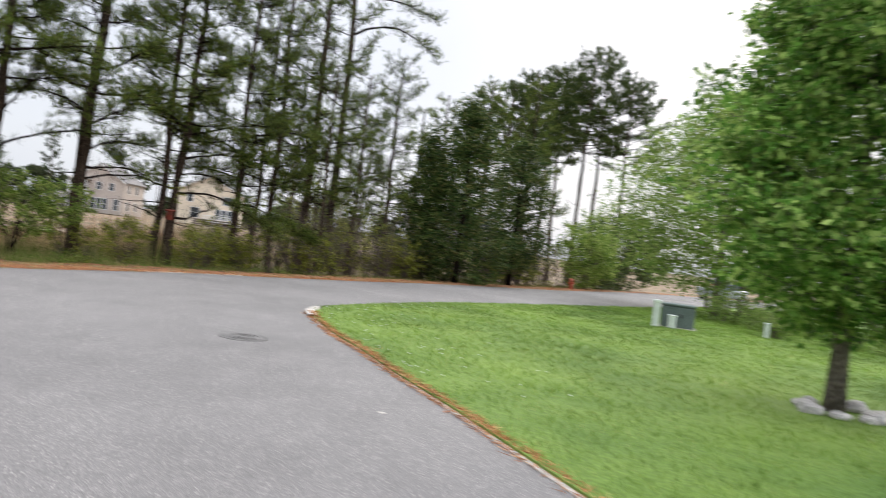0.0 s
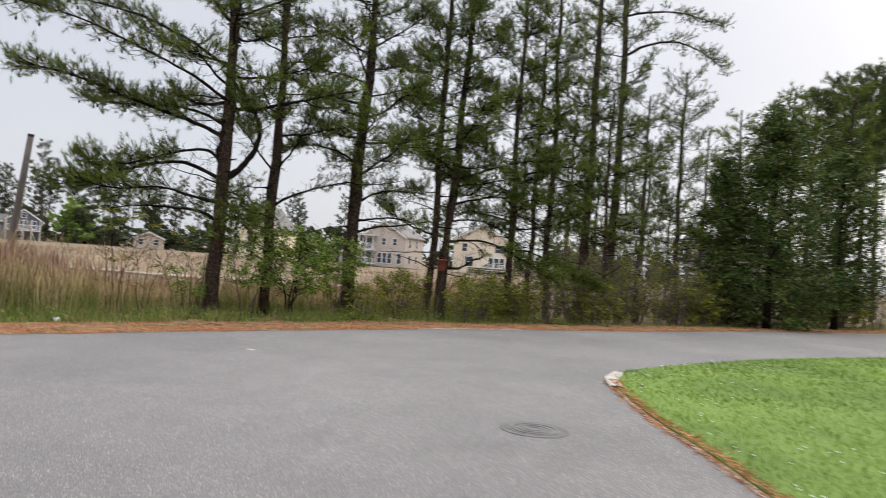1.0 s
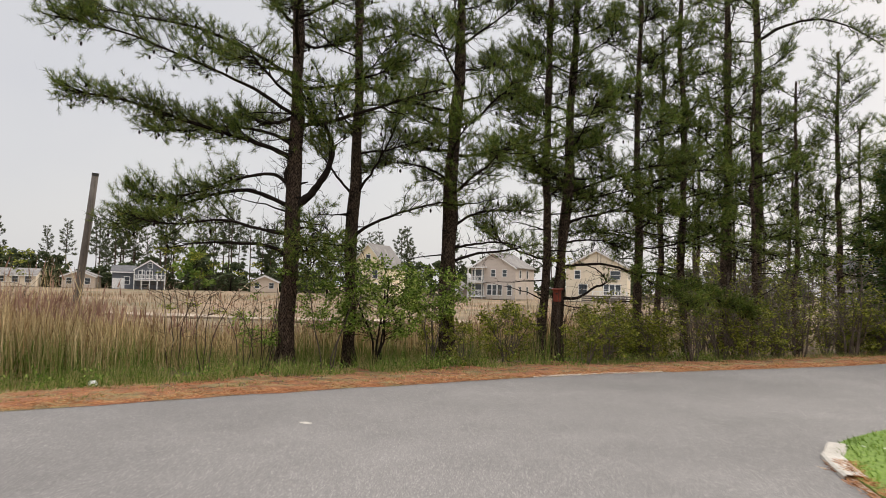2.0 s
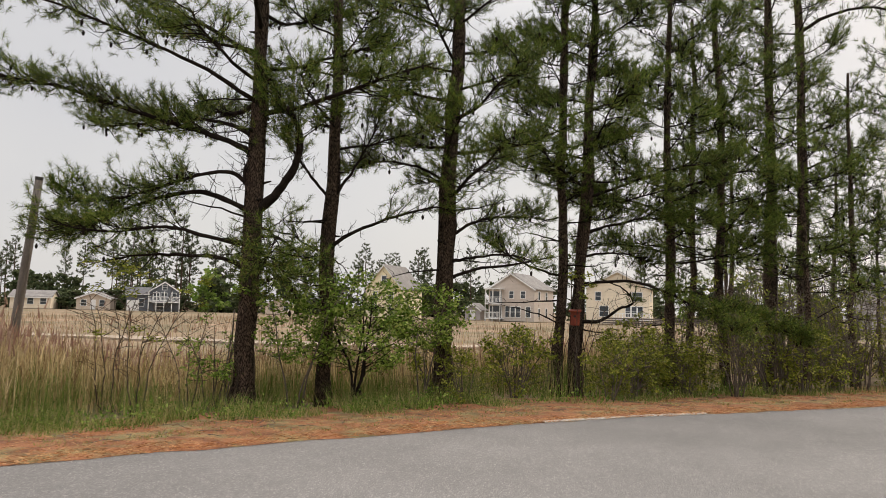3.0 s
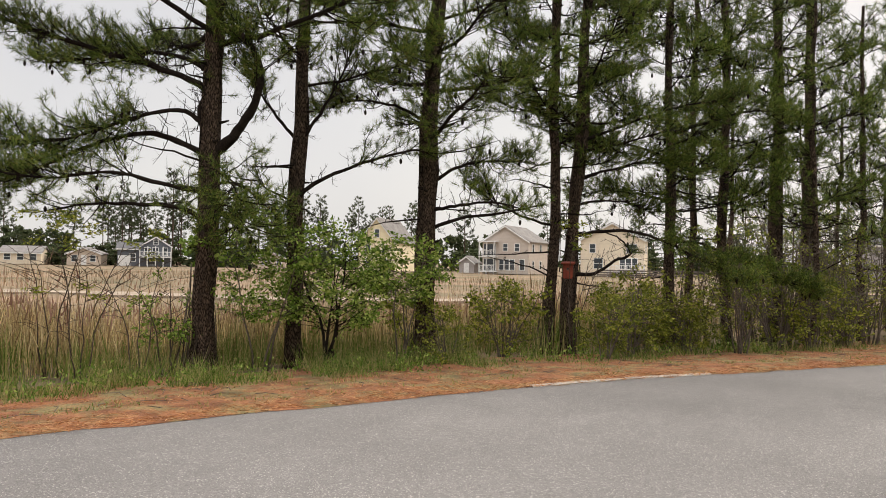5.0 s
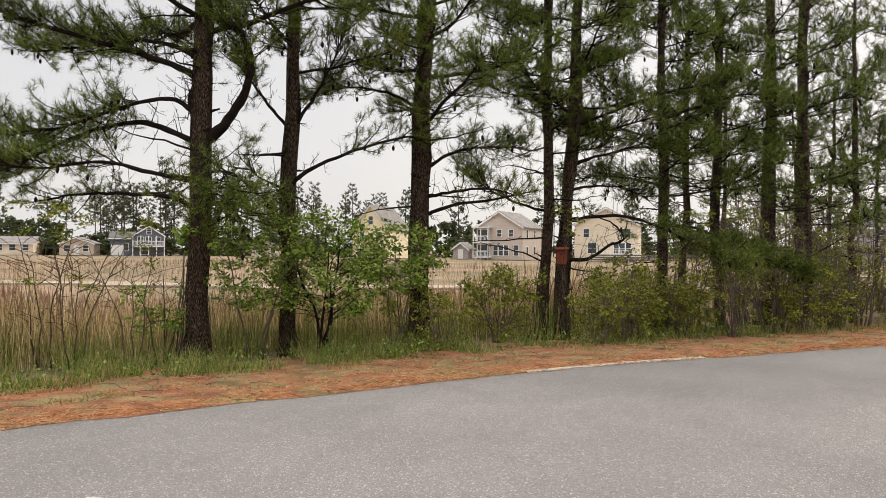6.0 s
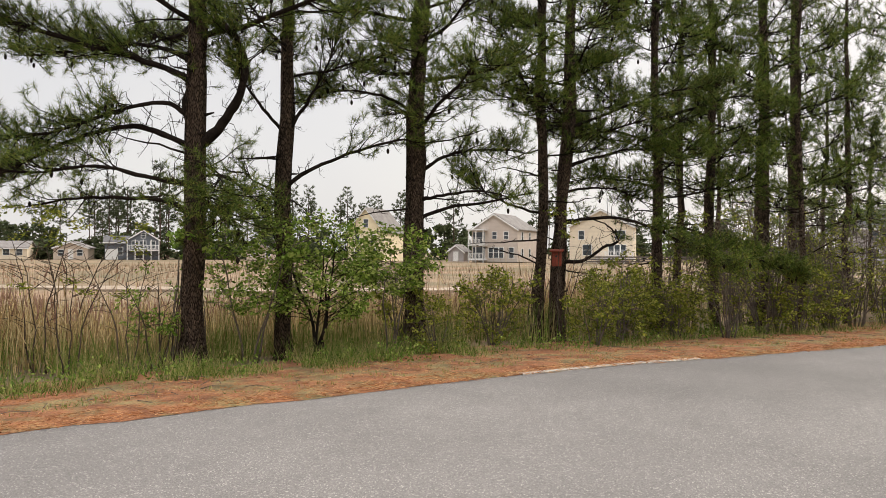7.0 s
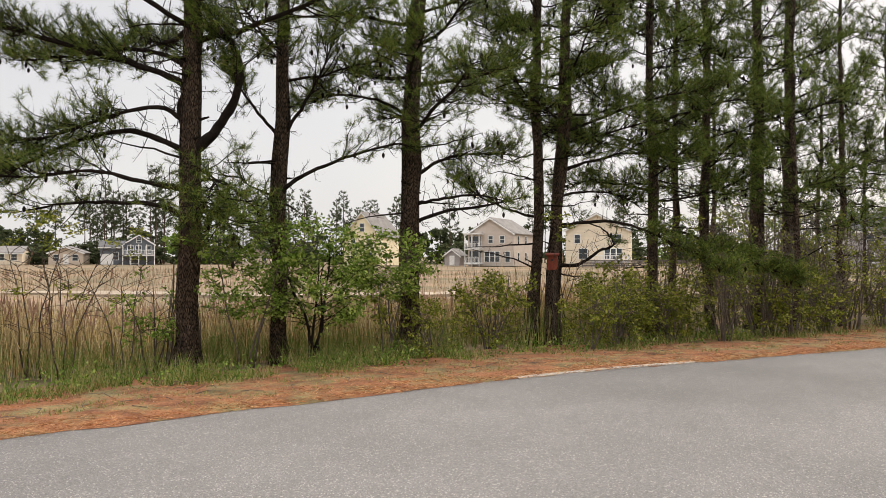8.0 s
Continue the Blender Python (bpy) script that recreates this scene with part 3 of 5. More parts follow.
GZ = lambda x, y: float(ground_z(np.array([x]), np.array([y]))[0])
PINE = "tall pine with bare lower limbs beside the road"
pine((-12.5, 18.0, -0.14), 13.5, 0.205, 11, "large pine with wide spreading limbs and an upswept limb", 4.8, 3.2, 28, 1.05, (0.004, 0.002), trunk_tufts=((1.8, 3.3, 80), (4.2, 6.0, 40)), own=[
    (2.3, 175, 0.052, [(0.5, 0.22), (1.2, 0.26), (1.9, 0.26), (2.6, 0.15)], 0.3),
    (2.75, 195, 0.05, [(0.7, 0.1), (1.4, 0.25), (2.3, 0.12), (3.1, 0.2)], 0.9),
    (3.3, 168, 0.06, [(0.7, 0.3), (1.3, 0.38), (2.3, 0.16), (3.4, -0.25), (4.2, -0.35)], 1.35),
    (3.75, 185, 0.05, [(0.5, 0.25), (1.2, 0.10), (2.2, -0.25), (3.2, -0.3)], 1.5),
    (3.5, 178, 0.085, [(0.16, 0.45), (0.13, 0.85), (0.8, 1.15), (1.5, 1.35), (2.5, 1.65), (3.6, 2.0), (4.8, 2.2)], 1.5),
    (4.6, 150, 0.05, [(0.8, 0.35), (1.8, 0.55), (3.0, 0.6), (4.4, 0.7)], 1.5),
    (5.2, 200, 0.05, [(0.9, 0.5), (2.0, 0.9), (3.3, 1.3), (4.8, 1.5)]), (6.0, 175, 0.05, [(1.0, 0.6), (2.2, 1.1), (3.6, 1.4), (4.8, 1.6)]),
    (3.3, -12, 0.1, [(0.45, 0.38), (0.72, 0.8), (0.82, 1.2), (0.70, 1.6), (0.35, 2.0), (0.0, 2.6)]),
    (2.9, 40, 0.03, [(0.5, 0.0), (0.9, -0.25), (1.2, -0.5)], 0.6), (2.3, -30, 0.028, [(0.4, 0.1), (0.8, -0.1), (1.1, -0.45)], 0.6),
    (2.6, -70, 0.03, [(0.5, 0.15), (0.9, 0.05), (1.2, -0.25)], 0.55), (2.2, -45, 0.028, [(0.45, 0.2), (0.9, 0.15), (1.3, -0.1)], 0.5), (3.0, -50, 0.03, [(0.5, 0.0), (0.9, -0.2), (1.2, -0.5)], 0.6)])
pine((-12.05, 19.55, -0.16), 12.5, 0.155, 12, "slender pine with an arching lower limb", 4.6, 2.2, 24, 0.88, (0.006, 0.0), trunk_tufts=((1.7, 2.3, 22),), own=[
    (2.8, 3, 0.05, [(0.4, 0.32), (1.1, 0.62), (1.9, 0.85), (2.4, 0.82)], 0.55),
    (3.75, -8, 0.04, [(0.35, 0.5), (0.75, 1.2), (0.95, 1.8)]),
    (3.75, 172, 0.04, [(0.4, 0.45), (0.75, 0.9), (1.0, 1.2)]),
    (2.75, 190, 0.028, [(0.4, 0.15), (0.7, 0.35)])])
pine((-10.75, 21.45, -0.16), 13.0, 0.215, 13, "sturdy pine with dark dead limbs low down", 3.9, 2.7, 32, 1.15, (0.004, 0.003), trunk_tufts=((3.2, 5.5, 30),), own=[
    (2.35, 4, 0.05, [(0.6, 0.22), (1.3, 0.32), (2.1, 0.5)], 0.2),
    (2.7, -10, 0.045, [(0.5, 0.08), (1.2, 0.15), (1.8, 0.02)], 0.25),
    (3.15, 10, 0.045, [(0.5, 0.35), (1.1, 0.5), (1.9, 0.5)]),
    (4.3, 178, 0.04, [(0.6, 0.3), (1.3, 0.4), (2.0, 0.3)])])
pine((-9.35, 24.1, -0.16), 12.5, 0.135, 14, "slender pine, one of a close pair", 3.7, 2.1, 30, 1.15, (0.0, 0.0), trunk_tufts=((3.0, 5.0, 14),))
pine((-9.0, 24.25, -0.16), 13.0, 0.165, 15, "leaning pine with a red nest box, one of a close pair", 3.8, 2.4, 31, 1.1, (0.035, 0.02), trunk_tufts=((2.8, 5.0, 20),), own=[
    (1.55, -5, 0.05, [(0.5, 0.05), (0.9, 0.3), (1.2, 0.45), (1.0, 0.75), (0.55, 0.95)], 0.12),
    (2.35, -18, 0.045, [(1.0, 0.12), (1.8, -0.1), (2.6, -0.5), (3.5, -1.0)], 1.0, 0.5), (4.3, -20, 0.045, [(0.9, 0.3), (1.9, 0.6), (3.0, 0.7)]),
    (3.5, -8, 0.04, [(0.6, 0.2), (1.3, 0.35), (2.1, 0.3)], 1.3), (3.0, 25, 0.035, [(0.6, 0.1), (1.3, 0.1), (2.0, -0.1)], 1.1),
    (2.5, 178, 0.04, [(0.8, 0.15), (1.5, 0.45), (2.0, 0.8)])])
pine((-7.55, 26.7, -0.15), 12.0, 0.13, 16, PINE, 2.9, 2.3, 34, 1.0, (0.0, 0.003), own=[
    (3.2, 176, 0.04, [(0.7, 0.15), (1.4, 0.22), (2.1, 0.1)], 1.2), (4.1, 192, 0.04, [(0.7, 0.25), (1.4, 0.35), (2.0, 0.3)], 1.2),
    (2.3, -35, 0.04, [(0.7, -0.05), (1.5, -0.4), (2.4, -0.8), (2.9, -1.0)], 1.9, 0.42),
    (4.7, -30, 0.05, [(0.8, 0.2), (1.6, 0.35), (2.3, 0.3)])])
pine((-6.5, 28.2, -0.15), 12.5, 0.13, 17, PINE, 2.9, 2.2, 31, 0.92)
pine((-5.9, 30.4, -0.15), 15.0, 0.19, 18, PINE, 3.2, 2.3, 31, 0.85)
pine((-5.4, 34.2, -0.2), 18.5, 0.21, 19, "very tall pine with a bare forked top limb", 4.2, 2.4, 32, 0.72, (0.005, 0.0), own=[
    (10.8, -5, 0.07, [(0.8, 0.5), (2.0, 0.8), (3.2, 0.5), (4.3, -0.2)]),
    (12.5, 0, 0.06, [(1.2, 0.3), (2.6, 0.4), (4.2, 0.1)]), (12.0, 180, 0.06, [(1.2, 0.8), (2.2, 1.2)])])
pine((-2.65, 34.0, -0.15), 9.9, 0.13, 20, PINE, 2.8, 1.9, 28, 0.8)
pine((-3.9, 31.5, -0.15), 8.5, 0.10, 21, "young pine in the row beside the road", 2.4, 1.6, 20, 0.7)
pine((-8.3, 32.0, -0.22), 11.0, 0.13, 22, "pine behind the row beside the road", 3.2, 2.0, 20, 0.65)
pine((-4.8, 28.6, -0.14), 8.0, 0.09, 23, "young pine in the row beside the road", 2.2, 1.5, 18, 0.7)

# ---- broadleaf trees and shrubs ----


def leafy(base, name, label, category, seed, height, profile, trunk_r, leaves, leaf, material, bark, first=0.8, clump=0.34, stems=1, slim=0.55, group="", droop=0.1, limbs=16):
    """profile: (height share, radius) pairs of the crown."""
    rng = np.random.default_rng(seed)
    tree = thing(name, base, label, category, group)
    hs, rs = [p[0] * height for p in profile], [p[1] for p in profile]
    tips = []
    br = Shape()
    for st in range(stems):
        a = rng.uniform(0, 6.28)
        off = 0.0 if stems == 1 else 0.12
        o = np.array([math.cos(a) * off, math.sin(a) * off, -0.05])
        zz = np.linspace(-0.05, height * (0.92 if stems == 1 else rng.uniform(0.55, 0.95)), 9)
        sp = 0.0 if stems == 1 else rng.uniform(0.1, 0.5) * max(rs) / height
        wv = 0.015 if stems == 1 else 0.028 * height / 2
        bend = (np.clip(zz, 0, None) / height) ** 1.6 * height * (0.0 if stems == 1 else rng.uniform(-0.15, 0.35))
        line = np.column_stack([o[0] + np.cos(a) * (zz * sp + bend) + np.cumsum(rng.normal(0, wv, 9)), o[1] + np.sin(a) * (zz * sp + bend) + np.cumsum(rng.normal(0, wv, 9)), zz])
        part("trunk" if stems == 1 else "stem", Shape().tube(line, trunk_r * np.linspace(1.0, 0.18, 9) + 0.003 + trunk_r * 0.3 * (np.arange(9) == 0), 9 if stems == 1 else 6), bark, tree, smooth=True)
        for i in range(max(3, limbs // stems)):
            h = rng.uniform(max(first, 0.05), zz[-1])
            p = np.array([np.interp(h, zz, line[:, 0]), np.interp(h, zz, line[:, 1]), h])
            az = rng.uniform(0, 6.28) if stems == 1 else a + rng.normal(0, 1.1)
            ln = max(0.2, np.interp(h + 0.3, hs, rs)) * rng.uniform(0.6, 1.0)
            lim = limb_line(p, az, ln, rng.uniform(0.2, 0.7), rng.uniform(-0.5, 0.2), rng, 6)
            br.tube(lim, np.linspace(max(0.005, trunk_r * 0.28), 0.003, 6), 4, False)
            tips += [lim[2], lim[3], lim[4], lim[5]]
    n = max(1, leaves // 38)
    h = rng.uniform(hs[0], hs[-1], n * 3)
    keep = rng.uniform(0, max(rs), n * 3) < np.interp(h, hs, rs)
    h = h[keep][:n]
    ang = rng.uniform(0, 6.28, len(h))
    lobes = 1 + 0.16 * np.sin(3 * ang + 1.7 * h + seed) + 0.11 * np.sin(5 * ang - 2.6 * h)
    rr = np.interp(h, hs, rs) * lobes * np.sqrt(rng.uniform(0.10, 1.0, len(h))) * rng.uniform(0.8, 1.1, len(h))
    cen = np.column_stack([np.cos(ang) * rr, np.sin(ang) * rr, h])
    tp = np.array(tips)
    cen = np.vstack([cen, tp[rng.integers(0, len(tp), max(1, n // 3))]])
    cnt = max(1, leaves // len(cen))
    run = unit(unit(cen * np.array([1, 1, 0])) * 0.8 + rng.normal(size=cen.shape) * 0.7 + np.array([0, 0, 0.15 - droop]))  # each clump is a spray of leaves along a shoot
    if leaf < 0.14:
        for c, w in zip(cen, run):
            br.tube([c - w * clump * 0.9, c + UP * clump * 0.06, c + w * clump * 0.6], [0.006, 0.004, 0.002], 3, False)
    tagged(part("branchwork", br, bark, tree), kind="stuff")
    u = rng.uniform(-0.75, 0.65, (len(cen) * cnt, 1)) * clump
    along_run = np.repeat(run, cnt, 0)
    off = unit(np.cross(along_run, UP)) * rng.choice([-1.0, 1.0], (len(u), 1))
    pos = np.repeat(cen, cnt, 0) + along_run * u + off * np.abs(rng.normal(0, 0.16, u.shape)) * clump + rng.normal(0, clump * 0.15, (len(u), 3))
    way = unit(along_run * 0.5 + off * 0.8 + rng.normal(size=pos.shape) * 0.5 + np.array([0, 0, -droop]))
    tagged(part("foliage", Shape().leaves(pos, way, leaf * rng.uniform(0.6, 1.25, len(pos)), rng, slim), material, tree), kind="stuff")
    return tree


def scaled(x, y, z, turn, s, sz=None):
    return pose(x, y, z, 0, 0, turn) @ Matrix.Diagonal((s, s, sz or s, 1))


maple = leafy((5.4, 9.85, 0.03), "maple_tree", "full green maple on the lawn with pale stones at its foot", "tree", 31, 8.2, [(0.135, 0.7), (0.2, 1.6), (0.32, 1.95), (0.5, 1.9), (0.75, 1.4), (1.0, 0.25)], 0.115, 60000, 0.105, MAPLE_LEAF, MAPLE_BARK, 1.3, 0.42, 1, 0.8, limbs=34)
leafy((11.6, 31.2, 0.03), "shade_tree", "pale green spring-leaved tree on the lawn by the road", "tree", 32, 9.2, [(0.12, 2.0), (0.25, 5.0), (0.5, 5.4), (0.8, 3.4), (1.0, 0.5)], 0.16, 42000, 0.145, PALE_LEAF, MAPLE_BARK, 1.6, 1.0, 1, 0.7, limbs=40)
leafy((8.6, 44.8, -0.1), "broadleaf_sapling", "bright green young broadleaf tree at the verge", "tree", 33, 4.6, [(0.05, 0.8), (0.3, 2.1), (0.7, 1.8), (1.0, 0.4)], 0.06, 9000, 0.15, LEAF, TWIG, 0.4, 0.5, 3)
leafy((13.0, 54.0, -0.1), "dark_shrub", "dark green dense shrub at the bend of the road", "shrub", 34, 5.6, [(0.0, 2.6), (0.3, 3.2), (0.7, 2.4), (1.0, 0.5)], 0.08, 12000, 0.17, CEDAR, TWIG, 0.4, 0.6, 4)
leafy((10.4, 49.5, -0.1), "dark_shrub", "dark green dense shrub at the bend of the road", "shrub", 35, 5.0, [(0.0, 1.6), (0.3, 2.0), (0.7, 1.6), (1.0, 0.4)], 0.08, 8000, 0.17, CEDAR, TWIG, 0.4, 0.6, 4)
# dense dark conifers
CED = "dense dark green conifer foliaged to the ground"
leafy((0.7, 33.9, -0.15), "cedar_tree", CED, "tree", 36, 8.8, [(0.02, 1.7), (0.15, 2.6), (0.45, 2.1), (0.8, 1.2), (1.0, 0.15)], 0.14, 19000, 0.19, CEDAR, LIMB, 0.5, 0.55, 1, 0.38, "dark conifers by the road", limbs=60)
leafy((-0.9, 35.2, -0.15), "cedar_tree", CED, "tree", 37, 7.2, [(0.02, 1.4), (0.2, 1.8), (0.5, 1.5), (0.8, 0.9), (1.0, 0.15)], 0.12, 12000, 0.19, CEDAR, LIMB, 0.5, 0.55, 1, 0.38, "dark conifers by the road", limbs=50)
leafy((3.6, 38.9, -0.15), "cedar_tree", CED, "tree", 38, 8.0, [(0.1, 1.0), (0.25, 2.0), (0.5, 2.0), (0.8, 1.3), (1.0, 0.2)], 0.14, 12000, 0.2, CEDAR, LIMB, 0.8, 0.6, 1, 0.38, "dark conifers by the road", limbs=50)
for _x, _y, _h, _sd in ((3.4, 50.0, 13.0, 61), (5.2, 52.5, 14.6, 62), (6.8, 54.5, 15.5, 41), (8.2, 58.5, 16.8, 50), (9.6, 56.0, 17.6, 42), (11.2, 57.5, 18.2, 43), (13.0, 57.0, 16.2, 44)):
    pine((_x, _y, -0.2), _h, 0.17, _sd, "tall pine with a bare trunk and a rounded crown", _h * 0.55, 3.5, 34, 0.8, top_only=True, k=24, dead=4, width=0.022, needle_len=0.26, depth=1, group="tall pines at the bend", needle=CEDAR)
pine((1.9, 41.5, -0.2), 11.0, 0.14, 45, "pine behind the dark conifers", 3.5, 2.4, 26, 0.8, k=24, width=0.02, needle_len=0.28, depth=1)
pine((4.6, 44.5, -0.2), 12.0, 0.14, 46, "pine behind the dark conifers", 4.0, 2.6, 26, 0.8, k=24, width=0.02, needle_len=0.28, depth=1)
pine((-0.6, 38.5, -0.2), 9.5, 0.12, 47, "pine behind the row beside the road", 3.0, 1.9, 22, 0.8, k=24, width=0.018, needle_len=0.26, depth=1)

_back = [pine((-8.6, 41.0, -0.2), 10.0, 0.12, 48, "pine in the wood behind the roadside row", 3.0, 2.0, 20, 0.42, k=22, width=0.016, needle_len=0.25, depth=1, group="pines behind the row"),
         pine((-5.0, 42.5, -0.2), 8.5, 0.10, 49, "pine in the wood behind the roadside row", 2.4, 1.9, 20, 0.42, k=22, width=0.016, needle_len=0.25, depth=1, group="pines behind the row")]
for _k, (_x, _y, _s) in enumerate(((-2.2, 46.0, 1.0), (-6.6, 48.0, 1.0), (1.4, 49.0, 1.1), (-3.3, 38.0, 0.7), (-6.4, 36.2, 0.72), (-1.4, 40.5, 0.85), (-9.6, 46.0, 0.9))):
    copy_thing(_back[_k % 2], pose(_x, _y, -0.2, 0, 0, _k * 77) @ Matrix.Diagonal((_s, _s, _s, 1)))

# shrubs along the verge
leafy((-11.2, 19.45, -0.14), "leafy_shrub", "bright green multi-stemmed shrub between two pines", "shrub", 51, 2.35, [(0.25, 0.5), (0.45, 1.25), (0.75, 1.15), (1.0, 0.35)], 0.026, 5600, 0.072, LEAF, LIMB, 0.5, 0.22, 4, 0.6, limbs=60)
leafy((-10.55, 20.65, -0.14), "leafy_shrub", "bright green shrub leaning over a pine trunk", "shrub", 52, 2.2, [(0.5, 0.5), (0.75, 0.95), (1.0, 0.35)], 0.014, 3200, 0.072, LEAF, TWIG, 0.9, 0.22, 3, 0.6, limbs=24)
leafy((-12.0, 18.7, -0.14), "leafy_shrub", "green shrub beside the large pine", "shrub", 53, 2.5, [(0.3, 0.4), (0.55, 0.8), (0.85, 0.75), (1.0, 0.25)], 0.014, 2400, 0.072, LEAF, TWIG, 0.7, 0.24, 3, 0.6, limbs=24)
leafy((-12.85, 17.6, -0.14), "leafy_shrub", "sparse low shrub with fresh green leaves before the large pine", "shrub", 58, 1.5, [(0.3, 0.4), (0.6, 0.65), (1.0, 0.4)], 0.011, 620, 0.075, LEAF, BROWN_TWIG, 0.4, 0.2, 3, 0.55, limbs=18)


def vine_stems(x, y, z, r, n, seed, top):
    """Thin bare stems that climb and lean on the foot of a trunk."""
    rng = np.random.default_rng(seed)
    v = thing("climbing_vine", (x, y, z), "bare grey vine stems at the foot of a pine", "vine", "vines on the pines")
    for i in range(n):
        a, h = rng.uniform(0, 6.28), top * rng.uniform(0.45, 1.0)
        t = np.linspace(0, 1, 8)
        rr = r * (1.05 + rng.uniform(0.1, 1.6) * (1 - t) ** 1.5) + 0.01
        az = a + np.cumsum(rng.normal(0, 0.13, 8))
        part("stem", Shape().tube(np.column_stack([np.cos(az) * rr, np.sin(az) * rr, t * h - 0.03]), np.linspace(0.011, 0.005, 8), 5), TWIG if i % 2 else BROWN_TWIG, v, smooth=True)


vine_stems(-12.5, 18.0, -0.14, 0.2, 14, 301, 1.7)
vine_stems(-9.2, 24.15, -0.16, 0.3, 9, 302, 2.2)
vine_stems(-10.75, 21.45, -0.16, 0.2, 5, 303, 1.3)
OLV = "olive green shrub with thin stems along the verge"
_a = leafy((-9.6, 22.6, -0.14), "verge_shrub", OLV, "shrub", 54, 1.5, [(0.05, 0.6), (0.4, 0.9), (0.8, 0.7), (1.0, 0.25)], 0.014, 1000, 0.085, OLIVE_LEAF, TWIG, 0.15, 0.2, 6, 0.55, "verge shrubs", limbs=40)
_b = leafy((-7.9, 25.2, -0.13), "verge_shrub", "yellow-green shrub with thin grey stems along the verge", "shrub", 55, 1.75, [(0.05, 0.6), (0.35, 1.0), (0.75, 0.85), (1.0, 0.3)], 0.015, 1350, 0.088, OLIVE_LEAF, TWIG, 0.15, 0.2, 7, 0.55, "verge shrubs", limbs=46)
_c = leafy((-5.2, 27.9, -0.13), "scrub_thicket", "grey leafless scrub with sparse olive leaves", "shrub", 56, 2.6, [(0.05, 0.5), (0.4, 0.9), (0.8, 1.0), (1.0, 0.5)], 0.017, 620, 0.07, OLIVE_LEAF, TWIG, 0.3, 0.3, 9, 0.55, "scrub thicket", limbs=90)
_d = leafy((-14.2, 16.6, -0.17), "bare_shrub", "thin bare shrub with a few fresh leaves among reeds", "shrub", 57, 2.5, [(0.5, 0.4), (0.75, 0.7), (1.0, 0.5)], 0.010, 180, 0.07, OLIVE_LEAF, BROWN_TWIG, 0.6, 0.2, 3, 0.5, "bare shrubs in the reeds", limbs=26)
_rng = np.random.default_rng(60)


def along(y0, y1, d0, d1, n):
    """Random places past the far road edge."""
    t = _rng.uniform(y0, y1, n)
    i = np.clip(np.searchsorted(FAR_EDGE[:, 1], t), 1, len(FAR_EDGE) - 1)
    tan = unit(FAR_EDGE[i] - FAR_EDGE[i - 1])
    e = FAR_EDGE[i - 1] + (FAR_EDGE[i] - FAR_EDGE[i - 1]) * ((t - FAR_EDGE[i - 1, 1]) / (FAR_EDGE[i, 1] - FAR_EDGE[i - 1, 1]))[:, None]
    return e + np.stack([-tan[:, 1], tan[:, 0]], 1) * _rng.uniform(d0, d1, n)[:, None]


for x, y in along(19.2, 23.5, 2.6, 4.2, 6):
    copy_thing(_a, scaled(x, y, GZ(x, y), _rng.uniform(0, 360), _rng.uniform(0.6, 1.05)))
for x, y in along(21.5, 31, 2.5, 3.6, 10):
    copy_thing(_b, scaled(x, y, GZ(x, y), _rng.uniform(0, 360), _rng.uniform(0.65, 1.1)))
for x, y in along(23.5, 44, 2.4, 6.0, 34):
    copy_thing(_c, scaled(x, y, GZ(x, y), _rng.uniform(0, 360), _rng.uniform(0.7, 1.2)))
for x, y in along(27, 44, 5.0, 11.0, 14):
    copy_thing(_c, scaled(x, y, GZ(x, y), _rng.uniform(0, 360), _rng.uniform(1.2, 1.7)))
for x, y in along(25, 46, 2.6, 7.0, 10):
    copy_thing(_b, scaled(x, y, GZ(x, y), _rng.uniform(0, 360), _rng.uniform(0.8, 1.5)))
for x, y in ((-13.2, 16.4), (-12.6, 16.9), (-15.0, 17.6), (-16.5, 14.5), (-8.7, 23.7), (-6.8, 26.4)):
    copy_thing(_d, scaled(x, y, GZ(x, y), _rng.uniform(0, 360), _rng.uniform(0.75, 1.1)))

# ---- reeds, grass, straw ----


